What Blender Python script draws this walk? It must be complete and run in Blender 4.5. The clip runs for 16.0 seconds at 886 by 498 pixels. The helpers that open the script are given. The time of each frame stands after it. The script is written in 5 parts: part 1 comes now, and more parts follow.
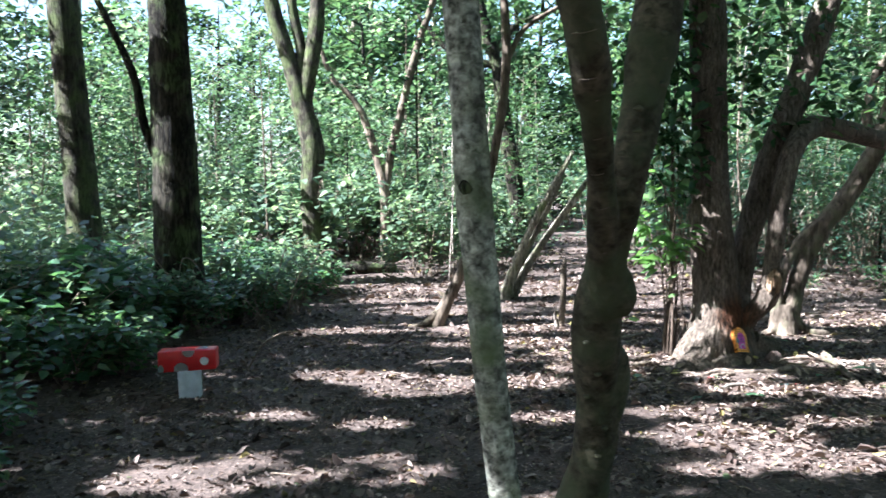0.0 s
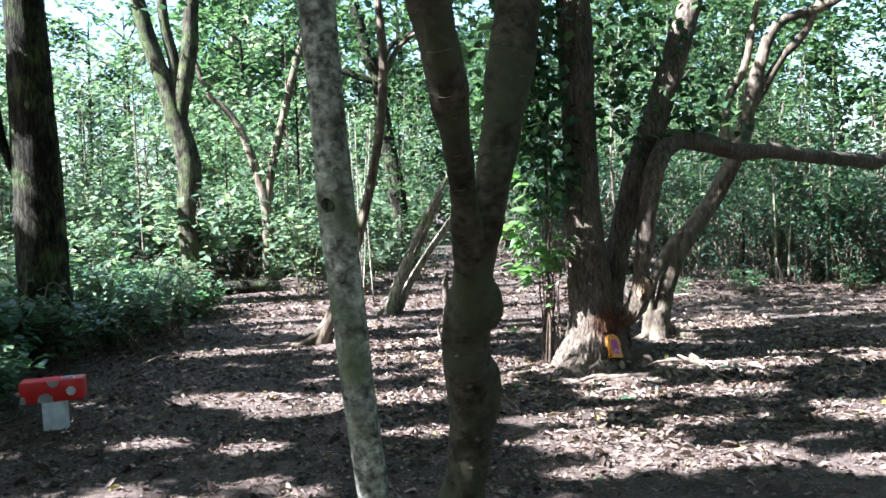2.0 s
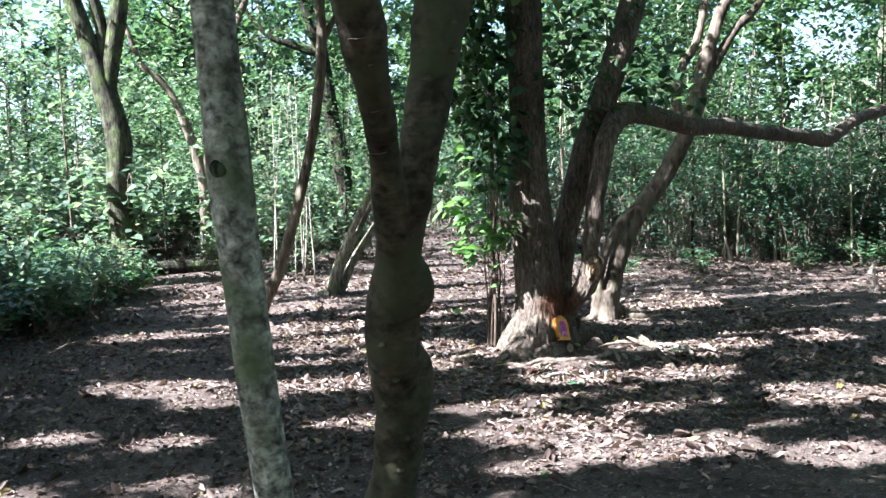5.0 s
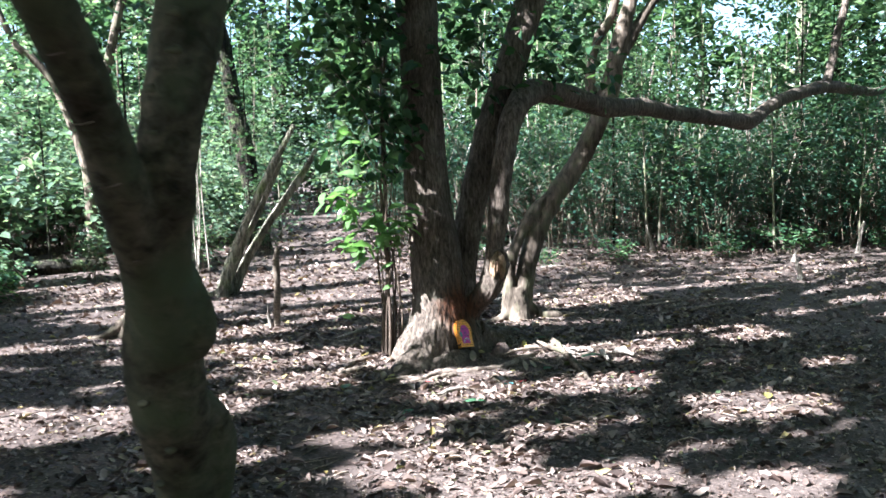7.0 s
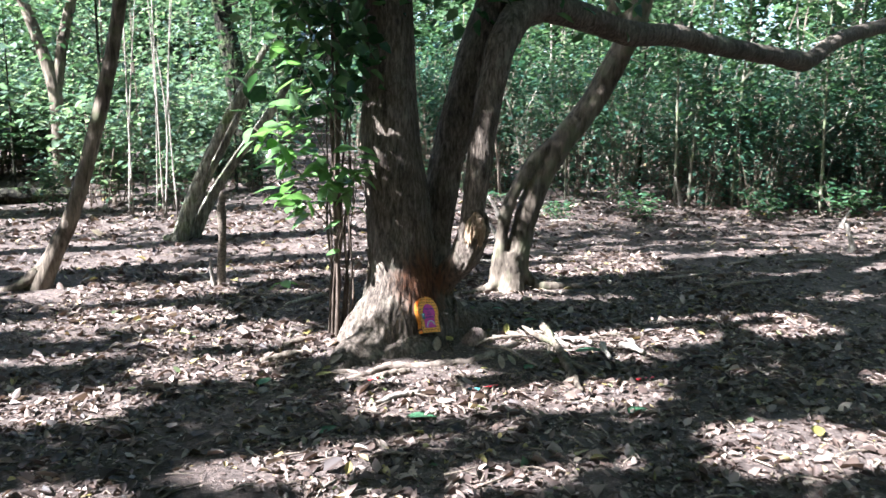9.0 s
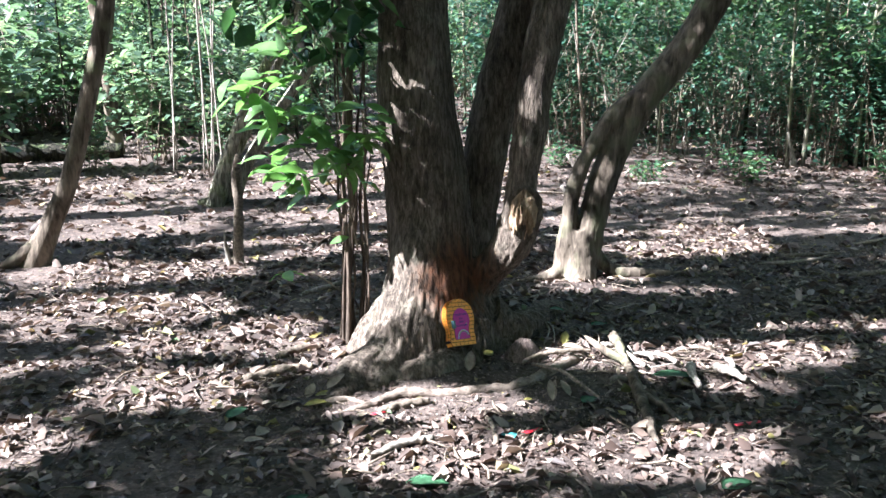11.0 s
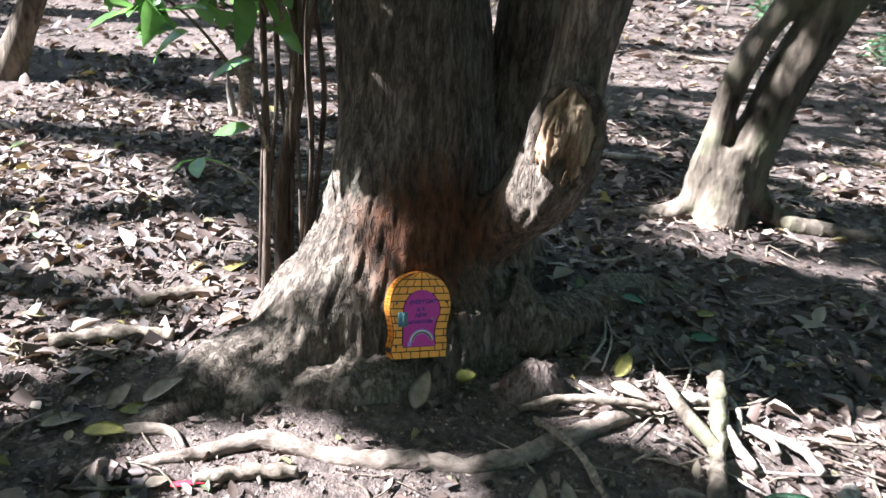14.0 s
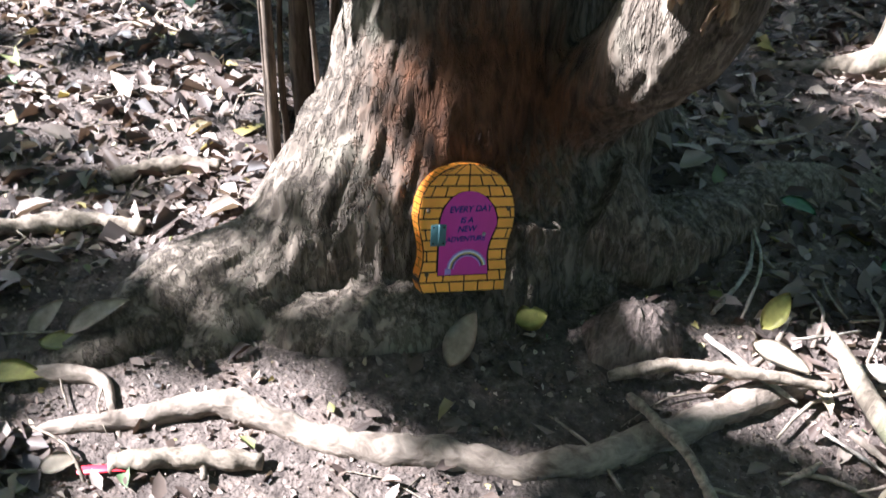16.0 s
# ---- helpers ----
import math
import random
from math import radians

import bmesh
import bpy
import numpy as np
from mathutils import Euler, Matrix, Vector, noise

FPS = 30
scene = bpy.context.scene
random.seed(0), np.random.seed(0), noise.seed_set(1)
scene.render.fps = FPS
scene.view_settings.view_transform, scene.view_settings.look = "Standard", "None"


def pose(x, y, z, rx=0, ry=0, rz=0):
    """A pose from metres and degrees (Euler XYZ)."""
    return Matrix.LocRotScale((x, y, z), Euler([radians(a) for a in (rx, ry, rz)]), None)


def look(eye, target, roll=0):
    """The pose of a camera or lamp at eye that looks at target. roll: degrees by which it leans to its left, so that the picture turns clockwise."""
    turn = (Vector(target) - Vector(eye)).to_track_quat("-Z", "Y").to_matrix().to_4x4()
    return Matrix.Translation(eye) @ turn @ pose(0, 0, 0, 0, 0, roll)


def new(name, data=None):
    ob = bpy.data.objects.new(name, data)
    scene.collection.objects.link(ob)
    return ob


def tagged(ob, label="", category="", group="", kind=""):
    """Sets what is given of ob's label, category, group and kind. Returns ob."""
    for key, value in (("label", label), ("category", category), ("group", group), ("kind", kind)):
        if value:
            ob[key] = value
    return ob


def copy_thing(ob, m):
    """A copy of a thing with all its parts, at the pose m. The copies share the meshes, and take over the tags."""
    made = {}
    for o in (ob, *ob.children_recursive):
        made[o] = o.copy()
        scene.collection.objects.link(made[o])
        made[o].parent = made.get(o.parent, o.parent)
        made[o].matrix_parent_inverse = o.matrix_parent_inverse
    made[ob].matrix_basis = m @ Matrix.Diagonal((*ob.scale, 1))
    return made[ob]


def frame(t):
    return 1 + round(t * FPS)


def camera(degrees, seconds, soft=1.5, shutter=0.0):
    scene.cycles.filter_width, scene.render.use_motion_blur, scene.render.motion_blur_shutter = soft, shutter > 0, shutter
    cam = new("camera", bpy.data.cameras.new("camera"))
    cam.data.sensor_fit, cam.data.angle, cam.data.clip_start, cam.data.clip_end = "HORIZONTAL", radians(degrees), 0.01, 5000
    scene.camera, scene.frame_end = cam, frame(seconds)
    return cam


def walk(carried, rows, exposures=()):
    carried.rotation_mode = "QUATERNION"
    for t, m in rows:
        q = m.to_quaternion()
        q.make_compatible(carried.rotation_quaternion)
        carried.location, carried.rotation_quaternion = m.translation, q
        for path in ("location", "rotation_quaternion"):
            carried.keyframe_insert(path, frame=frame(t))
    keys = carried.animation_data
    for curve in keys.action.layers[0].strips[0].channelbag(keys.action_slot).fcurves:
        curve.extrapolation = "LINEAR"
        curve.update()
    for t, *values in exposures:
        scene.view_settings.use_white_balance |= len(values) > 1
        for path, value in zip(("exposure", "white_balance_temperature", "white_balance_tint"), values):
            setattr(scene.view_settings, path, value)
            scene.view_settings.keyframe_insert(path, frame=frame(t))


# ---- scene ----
cam = camera(55.3, 16.0, 1.5, 0.4)
METRES, EYE, TILT, LEAN, TURN = 7.25, 1.6, 0.0, 0.0, 0.0
ROWS = [
    (0.0, 0.0, 0.0, 0.0, -0.03, -4.18, 0.38),
    (0.5, 0.0039, 0.001, 0.0004, -3.03, -3.77, 0.53),
    (1.0, 0.0054, 0.0004, 0.0007, -5.03, -3.4, 0.84),
    (1.5, 0.0074, -0.0022, 0.0009, -6.16, -3.21, 1.18),
    (2.0, 0.0113, -0.0021, 0.001, -7.62, -3.32, 1.41),
    (2.5, 0.0165, -0.0005, 0.0006, -8.28, -3.61, 1.3),
    (3.0, 0.0236, 0.0025, -0.0007, -7.13, -3.95, 0.62),
    (5.5, 0.0404, 0.0745, -0.0055, -11.66, -4.8, 0.83),
    (6.0, 0.0666, 0.0957, -0.0043, -11.96, -4.18, 0.29),
    (6.5, 0.0841, 0.1233, -0.0078, -13.69, -4.36, 0.95),
    (7.0, 0.1046, 0.1636, -0.0081, -15.6, -5.65, 1.6),
    (7.5, 0.1387, 0.2085, -0.0102, -15.61, -7.53, 0.57),
    (8.0, 0.1651, 0.2537, -0.0106, -14.72, -8.98, 0.45),
    (8.5, 0.1858, 0.3019, -0.0074, -15.24, -9.35, 0.55),
    (9.0, 0.2117, 0.3425, -0.0097, -13.41, -9.95, -0.67),
    (9.5, 0.2351, 0.3843, -0.0116, -10.52, -10.75, -1.12),
    (12.0, 0.3284, 0.5785, -0.0173, -3.88, -17.0, -0.6),
    (12.5, 0.3544, 0.623, -0.0213, 1.04, -19.38, -2.66),
    (13.0, 0.3704, 0.6728, -0.025, 2.89, -20.61, -2.73),
    (13.5, 0.3819, 0.7195, -0.0307, 3.78, -22.94, -3.03),
    (14.0, 0.3981, 0.7628, -0.0376, 8.45, -25.44, -4.56),
    (14.5, 0.4044, 0.7991, -0.0427, 11.7, -27.89, -3.51),
    (15.0, 0.3993, 0.8321, -0.0496, 12.57, -31.5, -2.57),
    (15.5, 0.3976, 0.8515, -0.0601, 14.95, -34.55, -2.47),
    (16.0, 0.4015, 0.8644, -0.0722, 17.1, -37.07, -2.31),
]
walk(cam, [(t, pose(0, 0, EYE, TILT, LEAN, TURN) @ pose(METRES * x, METRES * y, METRES * z, 90 + pitch, roll, yaw)) for t, x, y, z, yaw, pitch, roll in ROWS])

# ---- world, sun, exposure ----
SUN_ELEV, SUN_AZ = radians(42), radians(167)          # the sun stands over -x, a little behind the start
SUN_DIR = Vector((math.cos(SUN_ELEV) * math.cos(SUN_AZ), -math.cos(SUN_ELEV) * math.sin(SUN_AZ), math.sin(SUN_ELEV)))
world = bpy.data.worlds.new("world")
scene.world = world
world.use_nodes = True
sky = world.node_tree.nodes.new("ShaderNodeTexSky")
sky.sky_type, sky.sun_disc = "NISHITA", False
sky.sun_elevation, sky.sun_rotation = SUN_ELEV, math.atan2(SUN_DIR.x, SUN_DIR.y)
sky.dust_density, sky.air_density = 2.0, 1.0
world.node_tree.nodes["Background"].inputs[1].default_value = 0.058
world.node_tree.links.new(sky.outputs[0], world.node_tree.nodes["Background"].inputs[0])
sun_data = bpy.data.lights.new("sun", "SUN")
sun_data.energy, sun_data.angle, sun_data.color = 5.0, radians(0.5), (1.0, 0.96, 0.91)
sun = new("sun", sun_data)
sun.matrix_world = look(SUN_DIR * 60, (0, 0, 0))
scene.view_settings.exposure = 3.18
scene.view_settings.use_white_balance = True
scene.view_settings.white_balance_temperature = 5560


# ---- materials ----
def material(name, rough=0.85, spec=0.3):
    m = bpy.data.materials.new(name)
    m.use_nodes = True
    b = m.node_tree.nodes["Principled BSDF"]
    b.inputs["Roughness"].default_value, b.inputs["Specular IOR Level"].default_value = rough, spec
    return m, m.node_tree, b


def node(tree, kind, **values):
    n = tree.nodes.new(kind)
    for key, value in values.items():
        n.inputs[key.replace("_", " ")].default_value = value
    return n


def ramp(tree, source, stops):
    r = tree.nodes.new("ShaderNodeValToRGB")
    while len(r.color_ramp.elements) < len(stops):
        r.color_ramp.elements.new(0.5)
    for e, (p, c) in zip(r.color_ramp.elements, stops):
        e.position, e.color = p, (*c, 1)
    tree.links.new(source, r.inputs[0])
    return r


def coords(tree, scale=(1, 1, 1)):
    c, m = tree.nodes.new("ShaderNodeTexCoord"), tree.nodes.new("ShaderNodeMapping")
    m.inputs["Scale"].default_value = scale
    tree.links.new(c.outputs["Object"], m.inputs[0])
    return m.outputs[0]


def mix(tree, fac, a, b, blend="MIX"):
    x = tree.nodes.new("ShaderNodeMix")
    x.data_type, x.blend_type = "RGBA", blend
    for sock, v in ((x.inputs[0], fac), (x.inputs[6], a), (x.inputs[7], b)):
        if isinstance(v, (int, float)):
            sock.default_value = v
        elif isinstance(v, tuple):
            sock.default_value = (*v, 1)
        else:
            tree.links.new(v, sock)
    return x.outputs[2]


def bump(tree, bsdf, height, strength, distance):
    b = node(tree, "ShaderNodeBump", Strength=strength, Distance=distance)
    tree.links.new(height, b.inputs["Height"])
    tree.links.new(b.outputs[0], bsdf.inputs["Normal"])


def bark(name, dark, light, stretch=(30, 30, 6), moss=0.0, moss_colour=(0.10, 0.13, 0.05), depth=0.012, strength=0.9, patch=2.5, stain=False, blotch=0.6, cracks=0.0):
    m, t, b = material(name, 0.92, 0.15)
    fine = node(t, "ShaderNodeTexNoise", Scale=1.0, Detail=6.0, Roughness=0.6, Distortion=0.4)
    t.links.new(coords(t, stretch), fine.inputs[0])
    ridge = node(t, "ShaderNodeTexNoise", Scale=1.0, Detail=3.0, Distortion=0.8)
    t.links.new(coords(t, tuple(v * 0.45 for v in stretch)), ridge.inputs[0])
    big = node(t, "ShaderNodeTexNoise", Scale=patch, Detail=4.0)
    t.links.new(coords(t), big.inputs[0])
    base = ramp(t, fine.outputs[0], [(0.32, dark), (0.5, tuple((p + q) / 2 for p, q in zip(dark, light))), (0.68, light)]).outputs[0]
    tone = ramp(t, big.outputs[0], [(0.36, (blotch,) * 3), (0.62, (1.15, 1.15, 1.15))]).outputs[0]
    colour = mix(t, 1.0, base, tone, "MULTIPLY")
    if moss:
        spot = node(t, "ShaderNodeTexNoise", Scale=5.0, Detail=6.0)
        t.links.new(coords(t), spot.inputs[0])
        colour = mix(t, ramp(t, spot.outputs[0], [(0.62 - moss * 0.3, (0, 0, 0)), (0.78 - moss * 0.2, (1, 1, 1))]).outputs[0], colour, moss_colour)
    crack = node(t, "ShaderNodeTexNoise", Scale=1.0, Detail=4.0, Roughness=0.7, Distortion=0.25)
    t.links.new(coords(t, tuple(v * 0.8 for v in stretch)), crack.inputs[0])
    fissure = ramp(t, crack.outputs[0], [(0.43, (1, 1, 1)), (0.49, (0, 0, 0)), (0.51, (0, 0, 0)), (0.57, (1, 1, 1))]).outputs[0]
    if cracks:
        colour = mix(t, cracks, colour, mix(t, 1.0, colour, fissure, "MULTIPLY"))
    if stain:                                           # rust-brown rot above the little door
        c = t.nodes.new("ShaderNodeTexCoord")
        d = t.nodes.new("ShaderNodeVectorMath")
        d.operation = "DISTANCE"
        d.inputs[1].default_value = (2.63, 7.53, 0.40)
        t.links.new(c.outputs["Object"], d.inputs[0])
        k = node(t, "ShaderNodeMath")
        k.operation = "MULTIPLY_ADD"
        t.links.new(fine.outputs[0], k.inputs[0])
        k.inputs[1].default_value = -0.22
        t.links.new(d.outputs["Value"], k.inputs[2])
        rust = ramp(t, fine.outputs[0], [(0.35, (0.030, 0.015, 0.010)), (0.65, (0.135, 0.060, 0.033))]).outputs[0]
        colour = mix(t, ramp(t, k.outputs[0], [(0.0, (1, 1, 1)), (0.14, (0, 0, 0))]).outputs[0], colour, rust)
    t.links.new(colour, b.inputs["Base Color"])
    h = node(t, "ShaderNodeMath")
    t.links.new(fine.outputs[0], h.inputs[0])
    t.links.new(fissure if cracks else ridge.outputs[0], h.inputs[1])
    bump(t, b, h.outputs[0], strength, depth)
    return m


def foliage(name, stops, gloss=0.45, through_light=0.45, warm=(1.08, 1.2, 0.7)):
    m, t, b = material(name, gloss, 0.4)
    geo = t.nodes.new("ShaderNodeNewGeometry")
    colour = ramp(t, geo.outputs["Random Per Island"], stops).outputs[0]
    vein = node(t, "ShaderNodeTexNoise", Scale=25.0, Detail=3.0)
    t.links.new(coords(t), vein.inputs[0])
    colour = mix(t, 1.0, colour, ramp(t, vein.outputs[0], [(0.3, (0.75, 0.75, 0.75)), (0.7, (1.15, 1.15, 1.15))]).outputs[0], "MULTIPLY")
    t.links.new(colour, b.inputs["Base Color"])
    tr = t.nodes.new("ShaderNodeBsdfTranslucent")
    t.links.new(mix(t, 1.0, colour, warm, "MULTIPLY"), tr.inputs[0])
    mx = t.nodes.new("ShaderNodeMixShader")
    mx.inputs[0].default_value = through_light
    t.links.new(b.outputs[0], mx.inputs[1])
    t.links.new(tr.outputs[0], mx.inputs[2])
    t.links.new(mx.outputs[0], t.nodes["Material Output"].inputs[0])
    return m


def plain(name, colour, rough=0.5, spec=0.4, wear=0.15, scale=30.0, depth=0.0008):
    m, t, b = material(name, rough, spec)
    n = node(t, "ShaderNodeTexNoise", Scale=scale, Detail=6.0)
    t.links.new(coords(t), n.inputs[0])
    lo, hi = tuple(c * (1 - wear) for c in colour), tuple(min(1, c * (1 + wear)) for c in colour)
    t.links.new(ramp(t, n.outputs[0], [(0.3, lo), (0.7, hi)]).outputs[0], b.inputs["Base Color"])
    bump(t, b, n.outputs[0], 0.4, depth)
    return m


def soil_material():
    m, t, b = material("soil", 0.95, 0.15)
    fine = node(t, "ShaderNodeTexNoise", Scale=45.0, Detail=8.0, Roughness=0.7)
    big = node(t, "ShaderNodeTexNoise", Scale=1.3, Detail=5.0)
    crumb = node(t, "ShaderNodeTexNoise", Scale=130.0, Detail=6.0)
    chips = node(t, "ShaderNodeTexVoronoi", Scale=22.0, Randomness=1.0)
    c = coords(t)
    for n in (fine, big, crumb):
        t.links.new(c, n.inputs[0])
    warp = node(t, "ShaderNodeTexNoise", Scale=9.0, Detail=2.0)
    t.links.new(c, warp.inputs[0])
    t.links.new(mix(t, 0.12, c, warp.outputs[1], "ADD"), chips.inputs[0])
    base = ramp(t, fine.outputs[0], [(0.3, (0.044, 0.034, 0.030)), (0.55, (0.122, 0.098, 0.087)), (0.72, (0.235, 0.193, 0.172))]).outputs[0]
    tone = ramp(t, big.outputs[0], [(0.35, (0.7, 0.66, 0.64)), (0.65, (1.2, 1.15, 1.12))]).outputs[0]
    colour = mix(t, 1.0, base, tone, "MULTIPLY")
    chip = ramp(t, chips.outputs["Color"], [(0.25, (0.75, 0.75, 0.75)), (0.6, (1.0, 1.0, 1.0)), (0.85, (1.35, 1.3, 1.25))]).outputs[0]
    t.links.new(mix(t, 0.8, colour, chip, "MULTIPLY"), b.inputs["Base Color"])
    h = node(t, "ShaderNodeMath")
    t.links.new(fine.outputs[0], h.inputs[0])
    t.links.new(crumb.outputs[0], h.inputs[1])
    bump(t, b, h.outputs[0], 1.0, 0.010)
    return m


SOIL = soil_material()
BARK_MAIN = bark("brown_fissured_bark", (0.056, 0.042, 0.033), (0.225, 0.178, 0.141), (42, 42, 10), 0.12, (0.17, 0.155, 0.115), 0.006, 0.8, stain=True, cracks=0.45, blotch=0.7)
BARK_WOOD = bark("shaded_mossy_bark", (0.020, 0.018, 0.013), (0.14, 0.125, 0.09), (22, 22, 5), 0.6, (0.10, 0.125, 0.05), 0.014, cracks=0.4)
BARK_SHOOT = bark("dark_shoot_bark", (0.028, 0.021, 0.016), (0.17, 0.125, 0.095), (60, 60, 12), 0.0, depth=0.003)
WOOD_CHUNK = bark("sun_bleached_wood", (0.14, 0.112, 0.09), (0.42, 0.365, 0.31), (60, 60, 16), 0.0, depth=0.004)
BARK_PALE = bark("pale_grey_bark", (0.075, 0.074, 0.058), (0.60, 0.59, 0.50), (34, 34, 40), 0.4, (0.12, 0.145, 0.075), 0.006, 1.0, 20.0, blotch=0.32)
BARK_FORK = bark("dark_olive_bark", (0.027, 0.024, 0.016), (0.128, 0.108, 0.074), (22, 22, 30), 0.6, (0.072, 0.082, 0.046), 0.006, 1.0, 7.0, blotch=0.45)
BARK_DARK = bark("dark_wood_bark", (0.014, 0.012, 0.009), (0.08, 0.07, 0.05), (24, 24, 4), 0.5, (0.085, 0.115, 0.045), 0.02, cracks=0.7)
BARK_BROWN = bark("dull_brown_bark", (0.04, 0.03, 0.022), (0.24, 0.19, 0.145), (26, 26, 6), 0.3, (0.12, 0.12, 0.07), 0.012)
BARK_LIT = bark("light_mossy_bark", (0.05, 0.045, 0.033), (0.30, 0.27, 0.205), (22, 22, 5), 0.45, (0.17, 0.21, 0.09), 0.012)
BARK_PEEL = bark("pale_peeling_bark", (0.11, 0.10, 0.07), (0.50, 0.46, 0.35), (26, 26, 5), 0.3, (0.20, 0.24, 0.10), 0.014, cracks=0.5)
TWIG = bark("twig_bark", (0.08, 0.06, 0.045), (0.34, 0.27, 0.21), (60, 60, 60), 0.0, depth=0.002)
ROOT = bark("worn_root", (0.085, 0.062, 0.048), (0.33, 0.26, 0.21), (28, 28, 60), 0.0, depth=0.006)
DEAD_WOOD = bark("bleached_dead_wood", (0.11, 0.088, 0.068), (0.46, 0.40, 0.34), (50, 50, 14), 0.0, depth=0.004)
HEART = bark("exposed_heartwood", (0.10, 0.058, 0.034), (0.48, 0.345, 0.225), (40, 40, 10), 0.0, depth=0.01)
GREEN = [(0.0, (0.042, 0.095, 0.054)), (0.4, (0.074, 0.150, 0.082)), (0.75, (0.108, 0.190, 0.100)), (1.0, (0.20, 0.265, 0.13))]
LEAF_BUSH = foliage("undergrowth_leaf", GREEN, 0.27, 0.42)
# undergrowth green made paler, so sunlight is partly put into the colour
LEAF_SUNLIT_TONE = foliage("sunlit_tone_undergrowth_leaf", [(0.0, (0.085, 0.135, 0.095)), (0.4, (0.13, 0.195, 0.13)), (0.75, (0.19, 0.26, 0.165)), (1.0, (0.32, 0.375, 0.23))], 0.24, 0.5, (1.08, 1.15, 0.8))
LEAF_CANOPY = foliage("canopy_leaf", [(0.0, (0.034, 0.072, 0.034)), (0.5, (0.066, 0.122, 0.056)), (1.0, (0.12, 0.175, 0.078))], 0.5, 0.5, (1.05, 1.15, 0.85))
LEAF_DARK = foliage("thicket_leaf", [(0.0, (0.026, 0.070, 0.052)), (0.5, (0.052, 0.112, 0.075)), (1.0, (0.115, 0.180, 0.115))], 0.35, 0.4)
LEAF_LAUREL = foliage("glossy_shoot_leaf", [(0.0, (0.085, 0.17, 0.06)), (0.5, (0.19, 0.32, 0.12)), (1.0, (0.33, 0.44, 0.18))], 0.18, 0.5)
# darker than the shoot leaf: the upper mass's shade is in its colour
LEAF_IVY_SHADED = foliage("shade_toned_glossy_leaf", [(0.0, (0.026, 0.062, 0.030)), (0.6, (0.055, 0.11, 0.05)), (1.0, (0.11, 0.18, 0.08))], 0.22, 0.35)
LITTER = foliage("fallen_leaf", [(0.0, (0.029, 0.018, 0.014)), (0.35, (0.078, 0.051, 0.041)), (0.62, (0.158, 0.110, 0.088)), (0.86, (0.265, 0.205, 0.175)), (0.95, (0.36, 0.285, 0.225)), (0.985, (0.26, 0.20, 0.06)), (1.0, (0.08, 0.12, 0.06))], 0.6, 0.12, (1.1, 0.95, 0.7))
RED = plain("red_gloss_paint", (0.55, 0.012, 0.015), 0.35, 0.5, 0.2, 12)
WHITE = plain("white_paint", (0.72, 0.74, 0.76), 0.5, 0.4, 0.1, 18)
STALK = plain("weathered_white_paint", (0.62, 0.64, 0.68), 0.6, 0.3, 0.2, 14)
YELLOW = plain("orange_yellow_paint", (0.90, 0.365, 0.045), 0.45, 0.4, 0.10, 40, 0.0003)
LINE = plain("black_marker", (0.022, 0.016, 0.014), 0.6, 0.2)
MAGENTA = plain("magenta_paint", (0.53, 0.035, 0.28), 0.4, 0.4, 0.06, 40, 0.0003)
INK = plain("blue_ink", (0.035, 0.03, 0.20), 0.5, 0.3)
TEAL = plain("teal_metal", (0.06, 0.13, 0.14), 0.45, 0.5)
METAL = plain("screw_metal", (0.30, 0.29, 0.27), 0.35, 0.6)
RAINBOW = [plain("rainbow_" + n, c, 0.5, 0.3, 0.05) for n, c in (("violet", (0.38, 0.28, 0.62)), ("white", (0.75, 0.75, 0.78)), ("gold", (0.55, 0.40, 0.12)), ("navy", (0.05, 0.05, 0.14)), ("mauve", (0.45, 0.25, 0.60)))]
RED_PLASTIC = plain("red_plastic", (0.75, 0.03, 0.05), 0.35, 0.5)
YELLOW_LEAF = plain("yellow_leaf", (0.29, 0.26, 0.075), 0.5, 0.4, 0.3, 60)
GREEN_LEAF = plain("green_fallen_leaf", (0.07, 0.16, 0.08), 0.4, 0.4, 0.3, 60)
TAN_LEAF = plain("tan_dry_leaf", (0.36, 0.29, 0.22), 0.65, 0.3, 0.3, 60)
FOIL = plain("turquoise_wrapper", (0.10, 0.45, 0.48), 0.3, 0.6)


# ---- mesh helpers ----
def obj(name, verts, faces, mat, parent=None, label="", smooth=True):
    me = bpy.data.meshes.new(name)
    me.from_pydata(verts, [], faces)
    me.polygons.foreach_set("use_smooth", [smooth] * len(me.polygons))
    me.materials.append(mat)
    ob = new(name, me)
    if parent:
        ob.parent = parent
    if label:
        ob["label"] = label
    return ob


def part(name, bm, mat, parent=None, label="", smooth=True):
    me = bpy.data.meshes.new(name)
    bm.to_mesh(me)
    bm.free()
    me.polygons.foreach_set("use_smooth", [smooth] * len(me.polygons))
    me.materials.append(mat)
    ob = new(name, me)
    if parent:
        ob.parent = parent
    if label:
        ob["label"] = label
    return ob


def spline(pts, n):
    """Catmull-Rom through (x, y, z, r) points, n steps a span."""
    p = [np.array(q, float) for q in pts]
    p = [2 * p[0] - p[1]] + p + [2 * p[-1] - p[-2]]
    out = []
    for i in range(1, len(p) - 2):
        for k in range(n):
            u = k / n
            a, b, c, d = p[i - 1], p[i], p[i + 1], p[i + 2]
            out.append(0.5 * (2 * b + (c - a) * u + (2 * a - 5 * b + 4 * c - d) * u * u + (3 * b - a - 3 * c + d) * u ** 3))
    out.append(p[-2])
    return out


